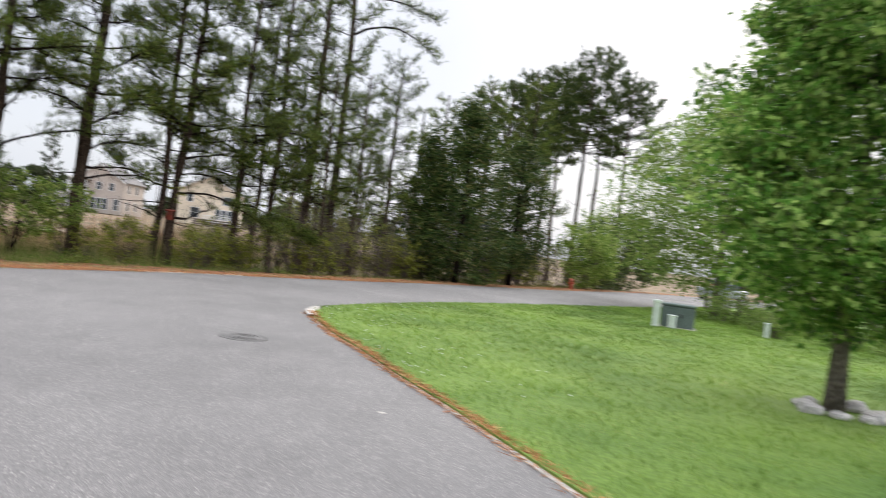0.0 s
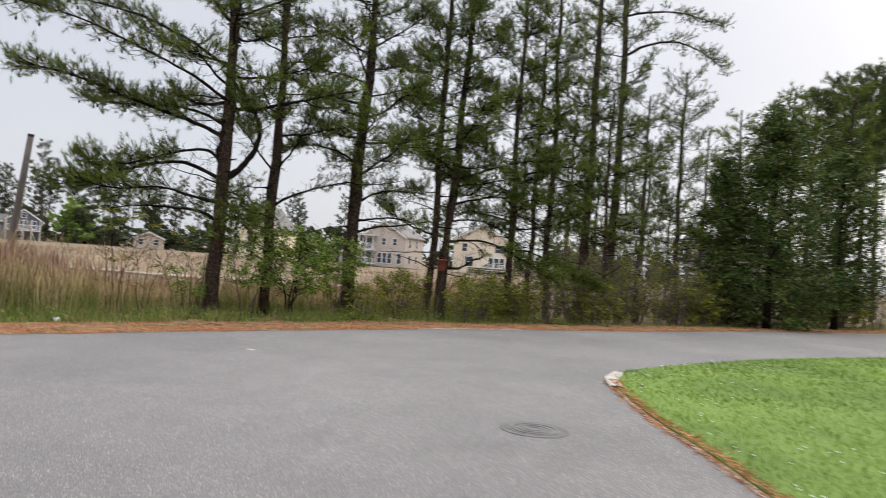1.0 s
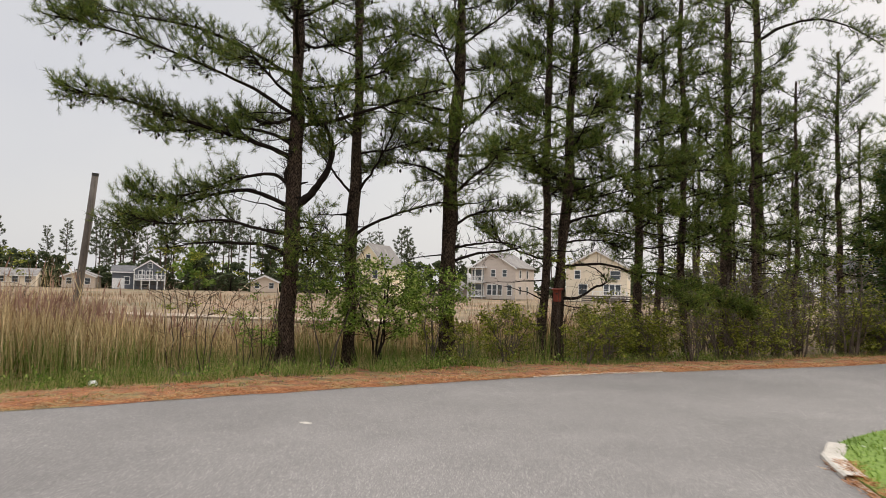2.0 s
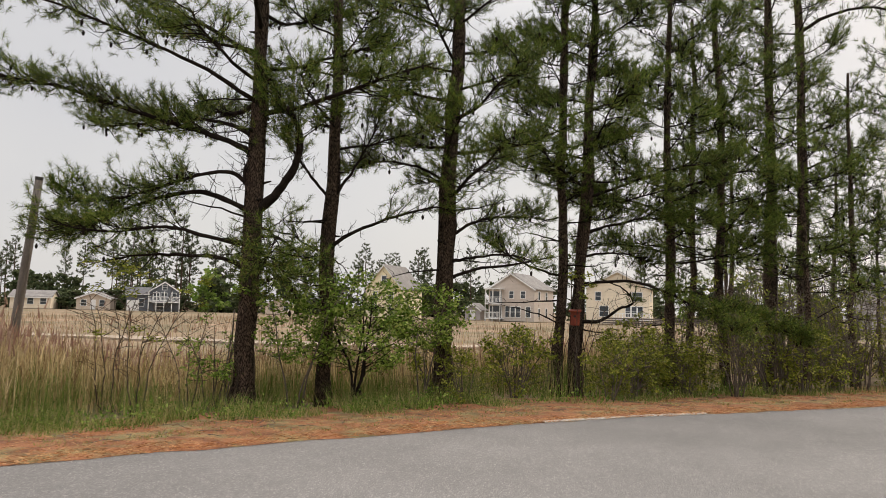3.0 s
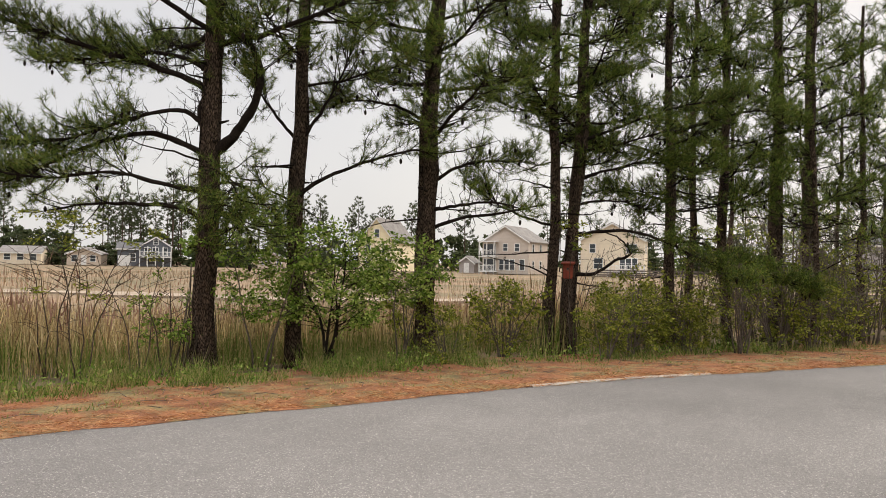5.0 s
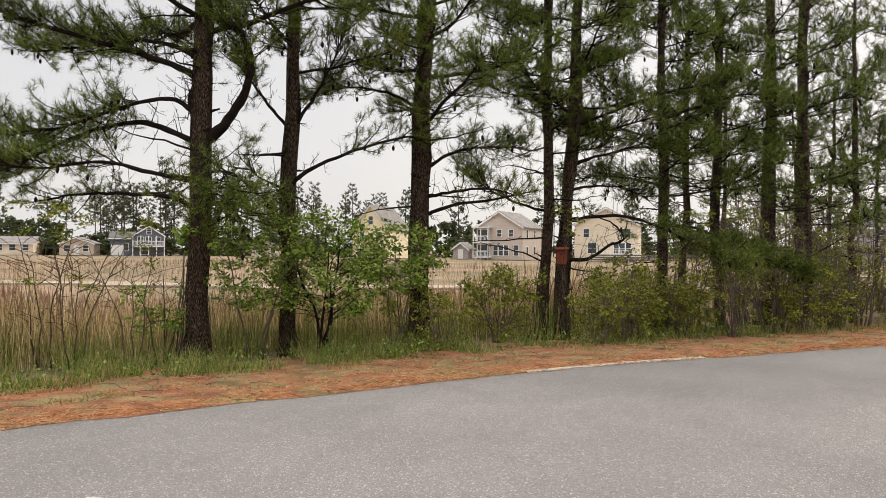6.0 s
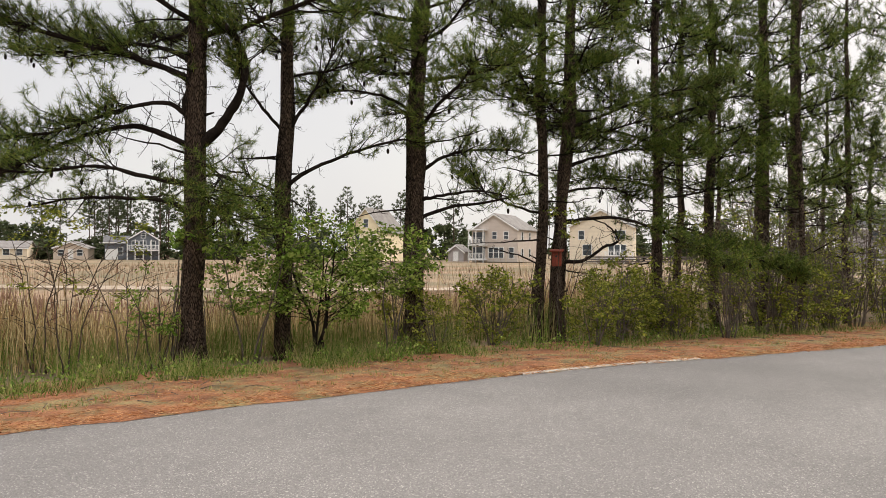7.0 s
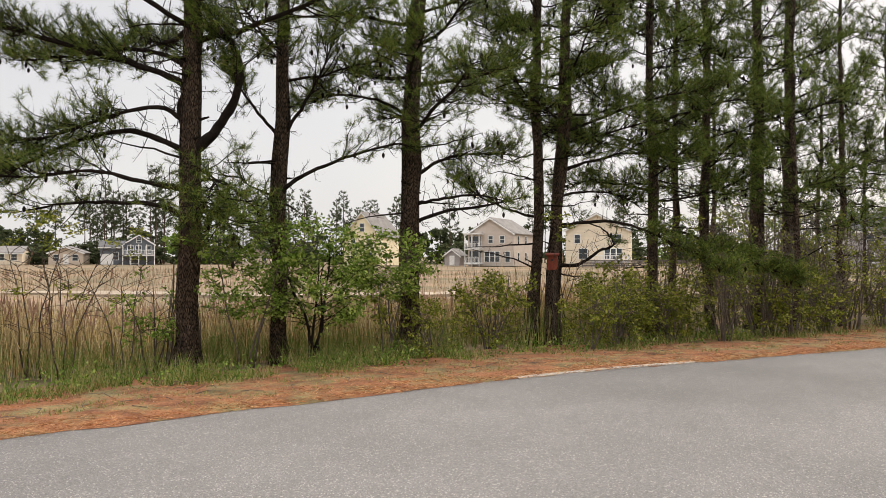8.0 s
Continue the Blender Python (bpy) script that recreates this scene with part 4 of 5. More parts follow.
def reeds():
    rng = np.random.default_rng(70)
    stem, green, plume, marsh = Shape(), Shape(), Shape(), Shape()
    p = np.vstack([along(-2, 13.2, 3.2, 7.0, 8000), along(12.5, 25.5, 4.7, 8.5, 7500), along(-2, 27, 6.5, 20.0, 9000), along(25, 34, 6.0, 14.0, 1500)])
    p2 = _rng.uniform(size=(7000, 2)) * np.array([70, 70]) + np.array([-85, 15])
    p2 = p2[(beyond(p2[:, 0], p2[:, 1]) > 20)]
    p = np.vstack([p, p2])
    dep, side = (p - EYE_END) @ AWAY[:2], (p - EYE_END) @ RIGHT[:2]
    p = p[(np.abs(dep - 36 - 1.2 * np.sin(side * 0.21)) > 1.3) | (side > 14)]  # the open mud has none
    d = beyond(p[:, 0], p[:, 1])
    clump = np.array([noise.noise((x * 0.35, y * 0.35, 3.0)) for x, y in p])
    left = np.interp(p[:, 1] + 0.6 * p[:, 0], [4.5, 9.0], [1.0, 0.0])
    h = rng.uniform(0.72, 1.08, len(p)) + 0.25 * left + 0.22 * clump + np.interp(p[:, 1] + 0.6 * p[:, 0], [4.5, 9.0], [0.42, 0.0])
    tall = rng.uniform(size=len(p)) < 0.07
    h[tall] += rng.uniform(0.3, 0.9, tall.sum())
    side = (p - EYE_END) @ RIGHT[:2]
    h *= np.where(side > 0.5, np.interp(d, [7.5, 10.0, 18.0, 24.0], [1.15, 1.0, 0.7, 0.55]), np.interp(d, [7.5, 10.0, 18.0, 24.0], [1.0, 0.42, 0.34, 0.5]))
    base = np.column_stack([p, ground_z(p[:, 0], p[:, 1]) - 0.05])
    way = unit(np.column_stack([rng.normal(0, 0.07, (len(p), 2)), np.ones(len(p))]))
    wide = np.interp(d, [3, 20, 80], [0.011, 0.018, 0.05])
    fa = d > 18
    stem.blades(base[~fa], way[~fa], h[~fa], wide[~fa], rng)
    marsh.blades(base[fa], way[fa], h[fa], wide[fa], rng)
    for k in range(2):
        hh = h * rng.uniform(0.35, 0.85, len(p))
        lw = unit(way + rng.normal(0, 0.2, way.shape) * np.array([1, 1, 0.1]))
        near = d < 22
        (stem if k else green).blades((base + way * hh[:, None] * (0.3 if k == 0 else 0.8))[near], lw[near], (h * 0.38)[near], 0.018, rng)
    gp = np.vstack([along(4, 12.6, 3.0, 5.0, 5500), along(10, 25, 3.6, 5.5, 3500)])
    gp = gp[np.array([noise.noise((x * 0.6, y * 0.6, 5.0)) for x, y in gp]) > 0.0]
    green.blades(np.column_stack([gp, ground_z(gp[:, 0], gp[:, 1]) - 0.02]), unit(np.column_stack([rng.normal(0, 0.12, (len(gp), 2)), np.ones(len(gp))])), rng.uniform(0.5, 1.15, len(gp)), 0.016, rng)
    has = (rng.uniform(size=len(p)) < 0.12 + 0.4 * left) & (d < 40)
    pl = base[has] + way[has] * h[has][:, None] * 0.86
    plume.blades(pl, unit(way[has] + rng.normal(0, 0.2, pl.shape)), 0.26, wide[has] * 2.6, rng)
    root = thing("reed_bed", (0, 0, 0), "bed of dry tan reeds with pinkish plumes and green blades", "reeds", kind="stuff")
    for nm, sh, mt in (("stems", stem, REED), ("green_blades", green, REED_GREEN), ("plumes", plume, PLUME), ("marsh_mat", marsh, MARSH_REED)):
        tagged(part(nm, sh, mt, root), kind="stuff")


def verge_growth():
    rng = np.random.default_rng(71)
    g = Shape()
    p = np.vstack([along(2, 26, 1.9, 3.5, 9000), along(2, 34, 0.5, 2.6, 9000), along(24, 46, 1.8, 3.2, 5000), along(-2, 13, 2.6, 4.2, 8000), along(12, 20, 2.4, 3.3, 3000), along(7, 21, 2.9, 5.2, 9000)])
    n1 = np.array([noise.noise((x * 0.9, y * 0.9, 8.0)) for x, y in p])
    dd = beyond(p[:, 0], p[:, 1])
    keep = n1 > np.interp(dd, [0.5, 1.6, 2.4], [0.24, 0.10, -0.08])
    p, n1 = p[keep], n1[keep]
    d = beyond(p[:, 0], p[:, 1])
    base = np.column_stack([p, ground_z(p[:, 0], p[:, 1])])
    ln = rng.uniform(0.5, 1.0, len(p)) * np.interp(d, [0.3, 1.9, 2.6, 4.0], [0.05, 0.10, 0.26, 0.6])
    g.blades(base, unit(np.column_stack([rng.normal(0, 0.38, (len(p), 2)), np.ones(len(p))])), ln, 0.013, rng)
    m = along(4, 32, 0.35, 2.2, 16000)  # small mossy tufts in the straw
    m = m[np.array([noise.noise((x * 2.2, y * 2.2, 14.0)) for x, y in m]) > 0.24]
    g.blades(np.column_stack([m, ground_z(m[:, 0], m[:, 1]) + 0.01]), unit(np.column_stack([rng.normal(0, 0.6, (len(m), 2)), np.ones(len(m))])), rng.uniform(0.035, 0.085, len(m)), 0.010, rng)
    tagged(part("verge_grass", g, REED_GREEN), "tufts of long green and straw grass along the verge", "grass", kind="stuff")
    w = Shape()
    c = np.vstack([along(9, 25, 2.2, 3.2, 130), along(9, 19, 2.5, 3.5, 50)])
    pos = np.repeat(np.column_stack([c, ground_z(c[:, 0], c[:, 1])]), 26, 0) + np.abs(rng.normal(0, 1, (len(c) * 26, 3))) * np.array([0.0, 0.0, 0.14]) + rng.normal(0, 0.13, (len(c) * 26, 3)) * np.array([1, 1, 0])
    w.leaves(pos, unit(rng.normal(size=pos.shape) + np.array([0, 0, 0.4])), 0.055 * rng.uniform(0.6, 1.3, len(pos)), rng, 0.5)
    tagged(part("verge_weeds", w, WEED), "low bright green weeds at the foot of the pines", "weeds", kind="stuff")
    s = Shape()
    q = np.vstack([along(2, 46, -0.08, 2.6, 26000), along(6, 30, -0.12, 0.55, 14000)])
    z = ground_z(q[:, 0], q[:, 1]) + 0.02
    a = rng.uniform(0, 6.28, len(q))
    s.blades(np.column_stack([q, z]), unit(np.column_stack([np.cos(a), np.sin(a), rng.uniform(-0.05, 0.3, len(q))])), rng.uniform(0.05, 0.13, len(q)), 0.006, rng)
    tagged(part("pine_straw", s, STRAW), "fallen rust-coloured pine needles strewn on the verge", "pine straw", kind="stuff")
    t = Shape()  # fallen sticks
    for x, y in along(12, 27, 0.8, 2.6, 46):
        b = rng.uniform(0, 6.28)
        ln = rng.uniform(0.12, 0.5)
        z = GZ(x, y) + 0.03
        t.tube([(x, y, z), (x + ln * 0.5 * math.cos(b), y + ln * 0.5 * math.sin(b), z + 0.02), (x + ln * math.cos(b + 0.3), y + ln * math.sin(b + 0.3), z)], [0.005, 0.004, 0.003], 5)
    tagged(part("fallen_sticks", t, TWIG), "small fallen sticks and twigs on the pine straw", "sticks", kind="stuff")


def lawn_left(y):
    return np.where(y < 14.5, np.interp(y, SIDE_EDGE[::-1, 1], SIDE_EDGE[::-1, 0]), np.interp(y, NEAR_EDGE[:, 1], NEAR_EDGE[:, 0]))


def lawn_growth():
    rng = np.random.default_rng(72)
    g = Shape()
    y = 4 + 34 * rng.uniform(size=200000) ** 1.5
    x = -2.6 + 20 * rng.uniform(size=len(y))
    keep = x > lawn_left(y) + 0.03
    x, y = x[keep], y[keep]
    far = np.hypot(x, y)
    tuft = np.array([noise.noise((a * 1.3, b * 1.3, 1.0)) for a, b in zip(x, y)])
    ln = rng.uniform(0.03, 0.075, len(x)) * (1 + 0.6 * tuft)
    g.blades(np.column_stack([x, y, np.full(len(x), 0.03)]), unit(np.column_stack([rng.normal(0, 0.45, (len(x), 2)), np.ones(len(x))])), ln, np.interp(far, [5, 30], [0.008, 0.03]), rng)
    tagged(part("lawn_grass", g, GRASS), "short bright green blades of the mown lawn", "grass", kind="stuff")
    f = Shape()
    y = rng.uniform(8, 19, 90)
    x = lawn_left(y) + 0.1 + np.abs(rng.normal(0, 1.0, 90))
    for k in range(5):
        a = np.full(90, k * 1.2566)
        f.leaves(np.column_stack([x, y, np.full(90, 0.085)]), np.column_stack([np.cos(a), np.sin(a), np.full(90, 0.15)]), 0.018, rng, 0.8)
    tagged(part("clover_flowers", f, WHITE), "tiny white clover flowers in the lawn edge", "flowers", kind="stuff")
    s = Shape()  # straw drift on the lawn's edge
    i = rng.integers(3, len(SIDE_EDGE) - 12, 5200)
    t = rng.uniform(size=(5200, 1))
    q = SIDE_EDGE[i] * (1 - t) + SIDE_EDGE[i + 1] * t + np.column_stack([rng.normal(0.0, 0.05, 5200), rng.normal(0, 0.03, 5200)])
    a = rng.uniform(0, 6.28, 5200)
    s.blades(np.column_stack([q, np.where(q[:, 0] > lawn_left(q[:, 1]), 0.045, 0.012)]), unit(np.column_stack([np.cos(a), np.sin(a), rng.uniform(0, 0.35, 5200)])), rng.uniform(0.05, 0.13, 5200), 0.008, rng)
    tagged(part("pine_straw", s, STRAW), "rust-coloured pine straw along the lawn's edge", "pine straw", kind="stuff")


_bank = [spot(x, 34.6 + 1.2 * math.sin(x * 0.21) + 0.5 * math.sin(x * 0.9)) for x in range(-60, 15, 2)] + [spot(x, 37.2 + 1.2 * math.sin(x * 0.21) + 0.6 * math.sin(x * 0.7)) for x in range(13, -62, -2)]
flat("mud_flat", _bank, -0.17, 0.15, MUD, "pale strip of open mud among the marsh reeds", "mud")
reeds()
verge_growth()
lawn_growth()


def edging(name, line, width, top, material, label, category):
    """A low edging swept along a line, with rounded top edges."""
    s = Shape()
    line = np.asarray(line)
    tan = unit(np.gradient(line, axis=0))
    nor = np.stack([tan[:, 1], -tan[:, 0]], 1)
    prof = [(-0.5, -0.08), (-0.5, top * 0.7), (-0.38, top), (0.38, top), (0.5, top * 0.7), (0.5, -0.08)]
    k = len(prof)
    v = np.concatenate([[(*(p + n * width * a), z) for a, z in prof] for p, n in zip(line, nor)])
    q = [(i * k + j, i * k + j + 1, (i + 1) * k + j + 1, (i + 1) * k + j) for i in range(len(line) - 1) for j in range(k - 1)]
    s.add(v, q)
    return tagged(part(name, s, material), label, category, kind="structure")


edging("kerb_corner", np.vstack([SIDE_EDGE[8:0:-1], NEAR_EDGE[:6]]), 0.2, 0.05, CONCRETE, "worn pale concrete kerb round the lawn corner", "kerb")
edging("lawn_edge_strip", SIDE_EDGE[8:-10], 0.10, 0.014, CONCRETE, "thin pale concrete edge between lawn and asphalt", "kerb")
_i0, _i1 = int(np.argmin(abs(FAR_EDGE[:, 1] - 19.0))), int(np.argmin(abs(FAR_EDGE[:, 1] - 21.6)))
edging("edge_strip", FAR_EDGE[_i0:_i1 + 1], 0.12, 0.02, CONCRETE, "pale concrete edge showing between road and verge", "kerb")

# ---- small things on road and lawn ----


def ring(s, r0, r1, z0, z1, n=40):
    a = np.linspace(0, 2 * math.pi, n, endpoint=False)
    v = np.concatenate([np.column_stack([np.cos(a) * r, np.sin(a) * r, np.full(n, z)]) for r, z in ((r0, z0), (r0, z1), (r1, z1), (r1, z0))])
    j = np.arange(n)
    j2 = (j + 1) % n
    s.add(v, np.concatenate([np.column_stack([k * n + j, k * n + j2, (k + 1) * n + j2, (k + 1) * n + j]) for k in range(3)]))


manhole = thing("manhole_cover", (-2.58, 10.28, 0.0), "round cast-iron manhole cover set in the asphalt", "manhole cover")
_s = Shape()
ring(_s, 0.27, 0.34, -0.02, 0.006)
part("rim", _s, PATCH, manhole, "dark asphalt collar")
_s = Shape().tube([(0, 0, -0.02), (0, 0, 0.008)], 0.265, 40)
for _r in (0.08, 0.15, 0.22):
    ring(_s, _r - 0.012, _r + 0.012, 0.007, 0.014)
part("cover", _s, MANHOLE_IRON, manhole)

cab = thing("utility_cabinet", pose(7.05, 21.75, 0.035, 0, 0, -18), "dull green steel utility cabinet on the lawn", "utility box")
part("body", rounded_box(0.92, 0.8, 0.62, 0.03), GREEN_STEEL, cab)
part("lid", rounded_box(0.97, 0.85, 0.07, 0.025), GREEN_STEEL, cab, at=pose(0, 0, 0.62))
part("base_pad", rounded_box(1.05, 0.95, 0.05, 0.015), CONCRETE, cab, "concrete pad", at=pose(0, 0, -0.03))
part("padlock_hasp", rounded_box(0.06, 0.03, 0.12, 0.008), BLACK, cab, at=pose(0.1, -0.41, 0.3))


def pedestal(x, y, w, h, label):
    t = thing("utility_pedestal", (x, y, 0.035), label, "utility post", "utility posts on the lawn")
    part("post", rounded_box(w, w * 0.8, h, w * 0.12), PALE_PLASTIC, t)
    part("cap", rounded_box(w * 1.12, w * 0.92, h * 0.12, w * 0.1), PALE_PLASTIC, t, at=pose(0, 0, h * 0.94))


pedestal(6.25, 21.2, 0.17, 0.72, "slim pale green plastic utility post")
pedestal(6.72, 21.2, 0.2, 0.36, "short pale plastic utility post before the cabinet")
pedestal(9.75, 21.9, 0.13, 0.42, "short white plastic utility post by the shrubs")


def rock(x, y, r, seed):
    rng = np.random.default_rng(seed)
    bm = bmesh.new()
    bmesh.ops.create_icosphere(bm, subdivisions=2, radius=r)
    sc = rng.uniform(0.7, 1.2, 3) * np.array([1.1, 1.0, 0.62])
    for v in bm.verts:
        f = 1 + 0.35 * noise.noise(v.co * (1.6 / r) + Vector((seed, 0, 0)))
        v.co = Vector([v.co[k] * f * sc[k] for k in range(3)])
    o = part("garden_rock", bm, ROCK)
    tagged_at(o, (x, y, 0.03 + r * 0.35), "pale rough garden stone at the maple's foot", "rock", "stones round the maple")


for _k in range(11):
    _an = _k * 0.571 + 0.2
    rock(5.4 + 0.5 * math.cos(_an) + 0.05 * (_k % 3), 9.75 + 0.46 * math.sin(_an), 0.11 + 0.05 * ((_k * 7) % 4) / 3, 80 + _k)
feeder = thing("bird_feeder", (5.56, 9.8, 1.02), "small black feeder hung on the maple trunk", "bird feeder")
part("pot", Shape().tube([(0, 0, -0.1), (0, 0, -0.02), (0, 0, 0.06), (0, 0, 0.1)], [0.05, 0.075, 0.07, 0.03], 12), BLACK, feeder)
part("bracket", Shape().tube([(-0.09, 0, 0.12), (0, 0, 0.14), (0, 0, 0.1)], 0.008, 6), BLACK, feeder)

mb = thing("mailbox", pose(13.3, 37.0, 0.03, 0, 0, -35), "brown roadside mailbox on a post", "mailbox")
part("post", rounded_box(0.14, 0.14, 1.05, 0.015), POLE_WOOD, mb)
_s = Shape().tube([(0, -0.3, 1.2), (0, 0.3, 1.2)], 0.17, 14)
_s.box(-0.17, -0.3, 1.05, 0.17, 0.3, 1.2)
part("box", _s, TAN_SIDING, mb)
part("flag", rounded_box(0.02, 0.16, 0.08, 0.006), HYDRANT_RED, mb, "red flag", at=pose(0.185, 0.1, 1.2))

hyd = thing("fire_hydrant", (7.35, 41.6, -0.05), "small faded red fire hydrant on the verge", "hydrant")
part("barrel", Shape().tube([(0, 0, -0.05), (0, 0, 0.03), (0, 0, 0.04), (0, 0, 0.5), (0, 0, 0.52), (0, 0, 0.6), (0, 0, 0.68)], [0.15, 0.15, 0.1, 0.1, 0.13, 0.11, 0.03], 16), HYDRANT_RED, hyd, smooth=False)
for _sg in (-1, 1):
    part("nozzle", Shape().tube([(0.08 * _sg, 0, 0.4), (0.18 * _sg, 0, 0.4)], 0.05, 10), HYDRANT_RED, hyd)

for _x, _y, _r in ((-7.75, 12.9, 0.055), (-0.38, 6.83, 0.03)):
    bm = bmesh.new()
    bmesh.ops.create_icosphere(bm, subdivisions=2, radius=_r)
    for v in bm.verts:
        v.co = Vector((v.co.x * 1.6, v.co.y * 0.9, v.co.z * 0.06)) * (1 + 0.3 * noise.noise(v.co * 22))
    tagged_at(part("mortar_splash", bm, CONCRETE), (_x, _y, 0.003), "thin pale mortar splash dried on the asphalt", "splash", "pale splashes on the road")
bm = bmesh.new()
bmesh.ops.create_icosphere(bm, subdivisions=2, radius=0.07)
tagged_at(part("white_stone", bm, WHITE), (-12.75, 13.75, -0.06), "small round white stone in the verge grass", "stone")

pole = thing("wooden_pole", (-19.0, 17.9, -0.25), "leaning weathered wooden pole without wires", "pole")
part("shaft", Shape().tube([(-0.2, -0.1, -0.1), (-0.12, -0.08, 1.4), (0.02, 0.0, 3.0), (0.16, 0.05, 4.48)], [0.105, 0.1, 0.09, 0.08], 12), POLE_WOOD, pole, smooth=True)
part("cap", Shape().tube([(0.155, 0.05, 4.43), (0.165, 0.05, 4.5)], 0.086, 12), IRON, pole)

nest = thing("nest_box", pose(-8.86, 23.98, 1.32, 0, 0, 15), "small red-stained wooden nest box fixed to a pine", "nest box")
part("body", rounded_box(0.19, 0.16, 0.3, 0.008), RED_WOOD, nest)
part("roof", rounded_box(0.27, 0.24, 0.03, 0.008), RED_WOOD, nest, at=pose(0, -0.02, 0.3, 8))
part("entrance", Shape().tube([(0, -0.075, 0.2), (0, -0.084, 0.2)], 0.022, 14), BLACK, nest)

leafy((11.6, 21.4, 0.03), "low_hedge", "low dark green shrub by the garden bed", "shrub", 91, 0.8, [(0.0, 0.7), (0.5, 0.85), (1.0, 0.3)], 0.02, 2600, 0.06, MAPLE_LEAF, TWIG, 0.1, 0.2, 5, 0.6, "garden shrubs")
_h = leafy((10.2, 22.3, 0.03), "low_hedge", "low pale green shrub by the garden bed", "shrub", 92, 0.75, [(0.0, 0.6), (0.5, 0.7), (1.0, 0.3)], 0.02, 2200, 0.06, PALE_LEAF, TWIG, 0.1, 0.2, 5, 0.6, "garden shrubs")
for _x, _y, _sc in ((12.8, 20.6, 1.2), (14.0, 19.8, 1.3), (15.4, 19.2, 1.3), (11.0, 24.6, 1.3), (10.6, 27.0, 1.6), (16.8, 18.8, 1.4), (12.4, 26.0, 1.7)):
    copy_thing(_h, scaled(_x, _y, 0.03, _x * 40, _sc))


def car(x, y, turn):
    c = thing("parked_car", pose(x, y, 0.0, 0, 0, turn), "silver car parked along the road", "car")
    bm = rounded_box(4.4, 1.75, 0.62, 0.12)
    part("body", bm, CAR_SILVER, c, at=pose(0, 0, 0.28))
    cb = bmesh.new()
    bmesh.ops.create_cube(cb, size=1.0)
    for v in cb.verts:
        top = v.co.z > 0
        v.co = Vector((v.co.x * (1.7 if top else 2.7) - 0.2, v.co.y * (1.35 if top else 1.65), 0.9 if not top else 1.45))
    part("windows", cb, GLASS, c)
    part("roof", rounded_box(1.75, 1.38, 0.05, 0.02), CAR_SILVER, c, at=pose(-0.2, 0, 1.44))
    for sx in (-1.35, 1.35):
        for sy in (-0.8, 0.8):
            w = part("wheel", Shape().tube([(sx, sy - 0.1, 0.32), (sx, sy + 0.1, 0.32)], 0.32, 20), RUBBER, c)
            part("rim", Shape().tube([(sx, sy - 0.11, 0.32), (sx, sy + 0.11, 0.32)], 0.2, 14), CAR_SILVER, w)
    return c


_c1 = car(20.5, 54.0, 42)

# ---- houses across the marsh ----


def window(parent, x, y, z, w, h, face="front"):
    """A framed window with a sash bar, 4 cm proud of its wall."""
    m = pose(x, y, z) if face == "front" else pose(x, y, z, 0, 0, 90)
    f = Shape()
    t = 0.10
    f.box(-w / 2 - t, -0.07, -t, -w / 2, 0.05, h + t).box(w / 2, -0.07, -t, w / 2 + t, 0.05, h + t)
    f.box(-w / 2, -0.07, -t, w / 2, 0.05, 0).box(-w / 2, -0.07, h, w / 2, 0.05, h + t).box(-w / 2, -0.05, h / 2 - 0.03, w / 2, 0.03, h / 2 + 0.03)
    win = part("window", f, WHITE, parent, at=m)
    part("pane", Shape().box(-w / 2, -0.02, 0, w / 2, 0.02, h), GLASS, win)


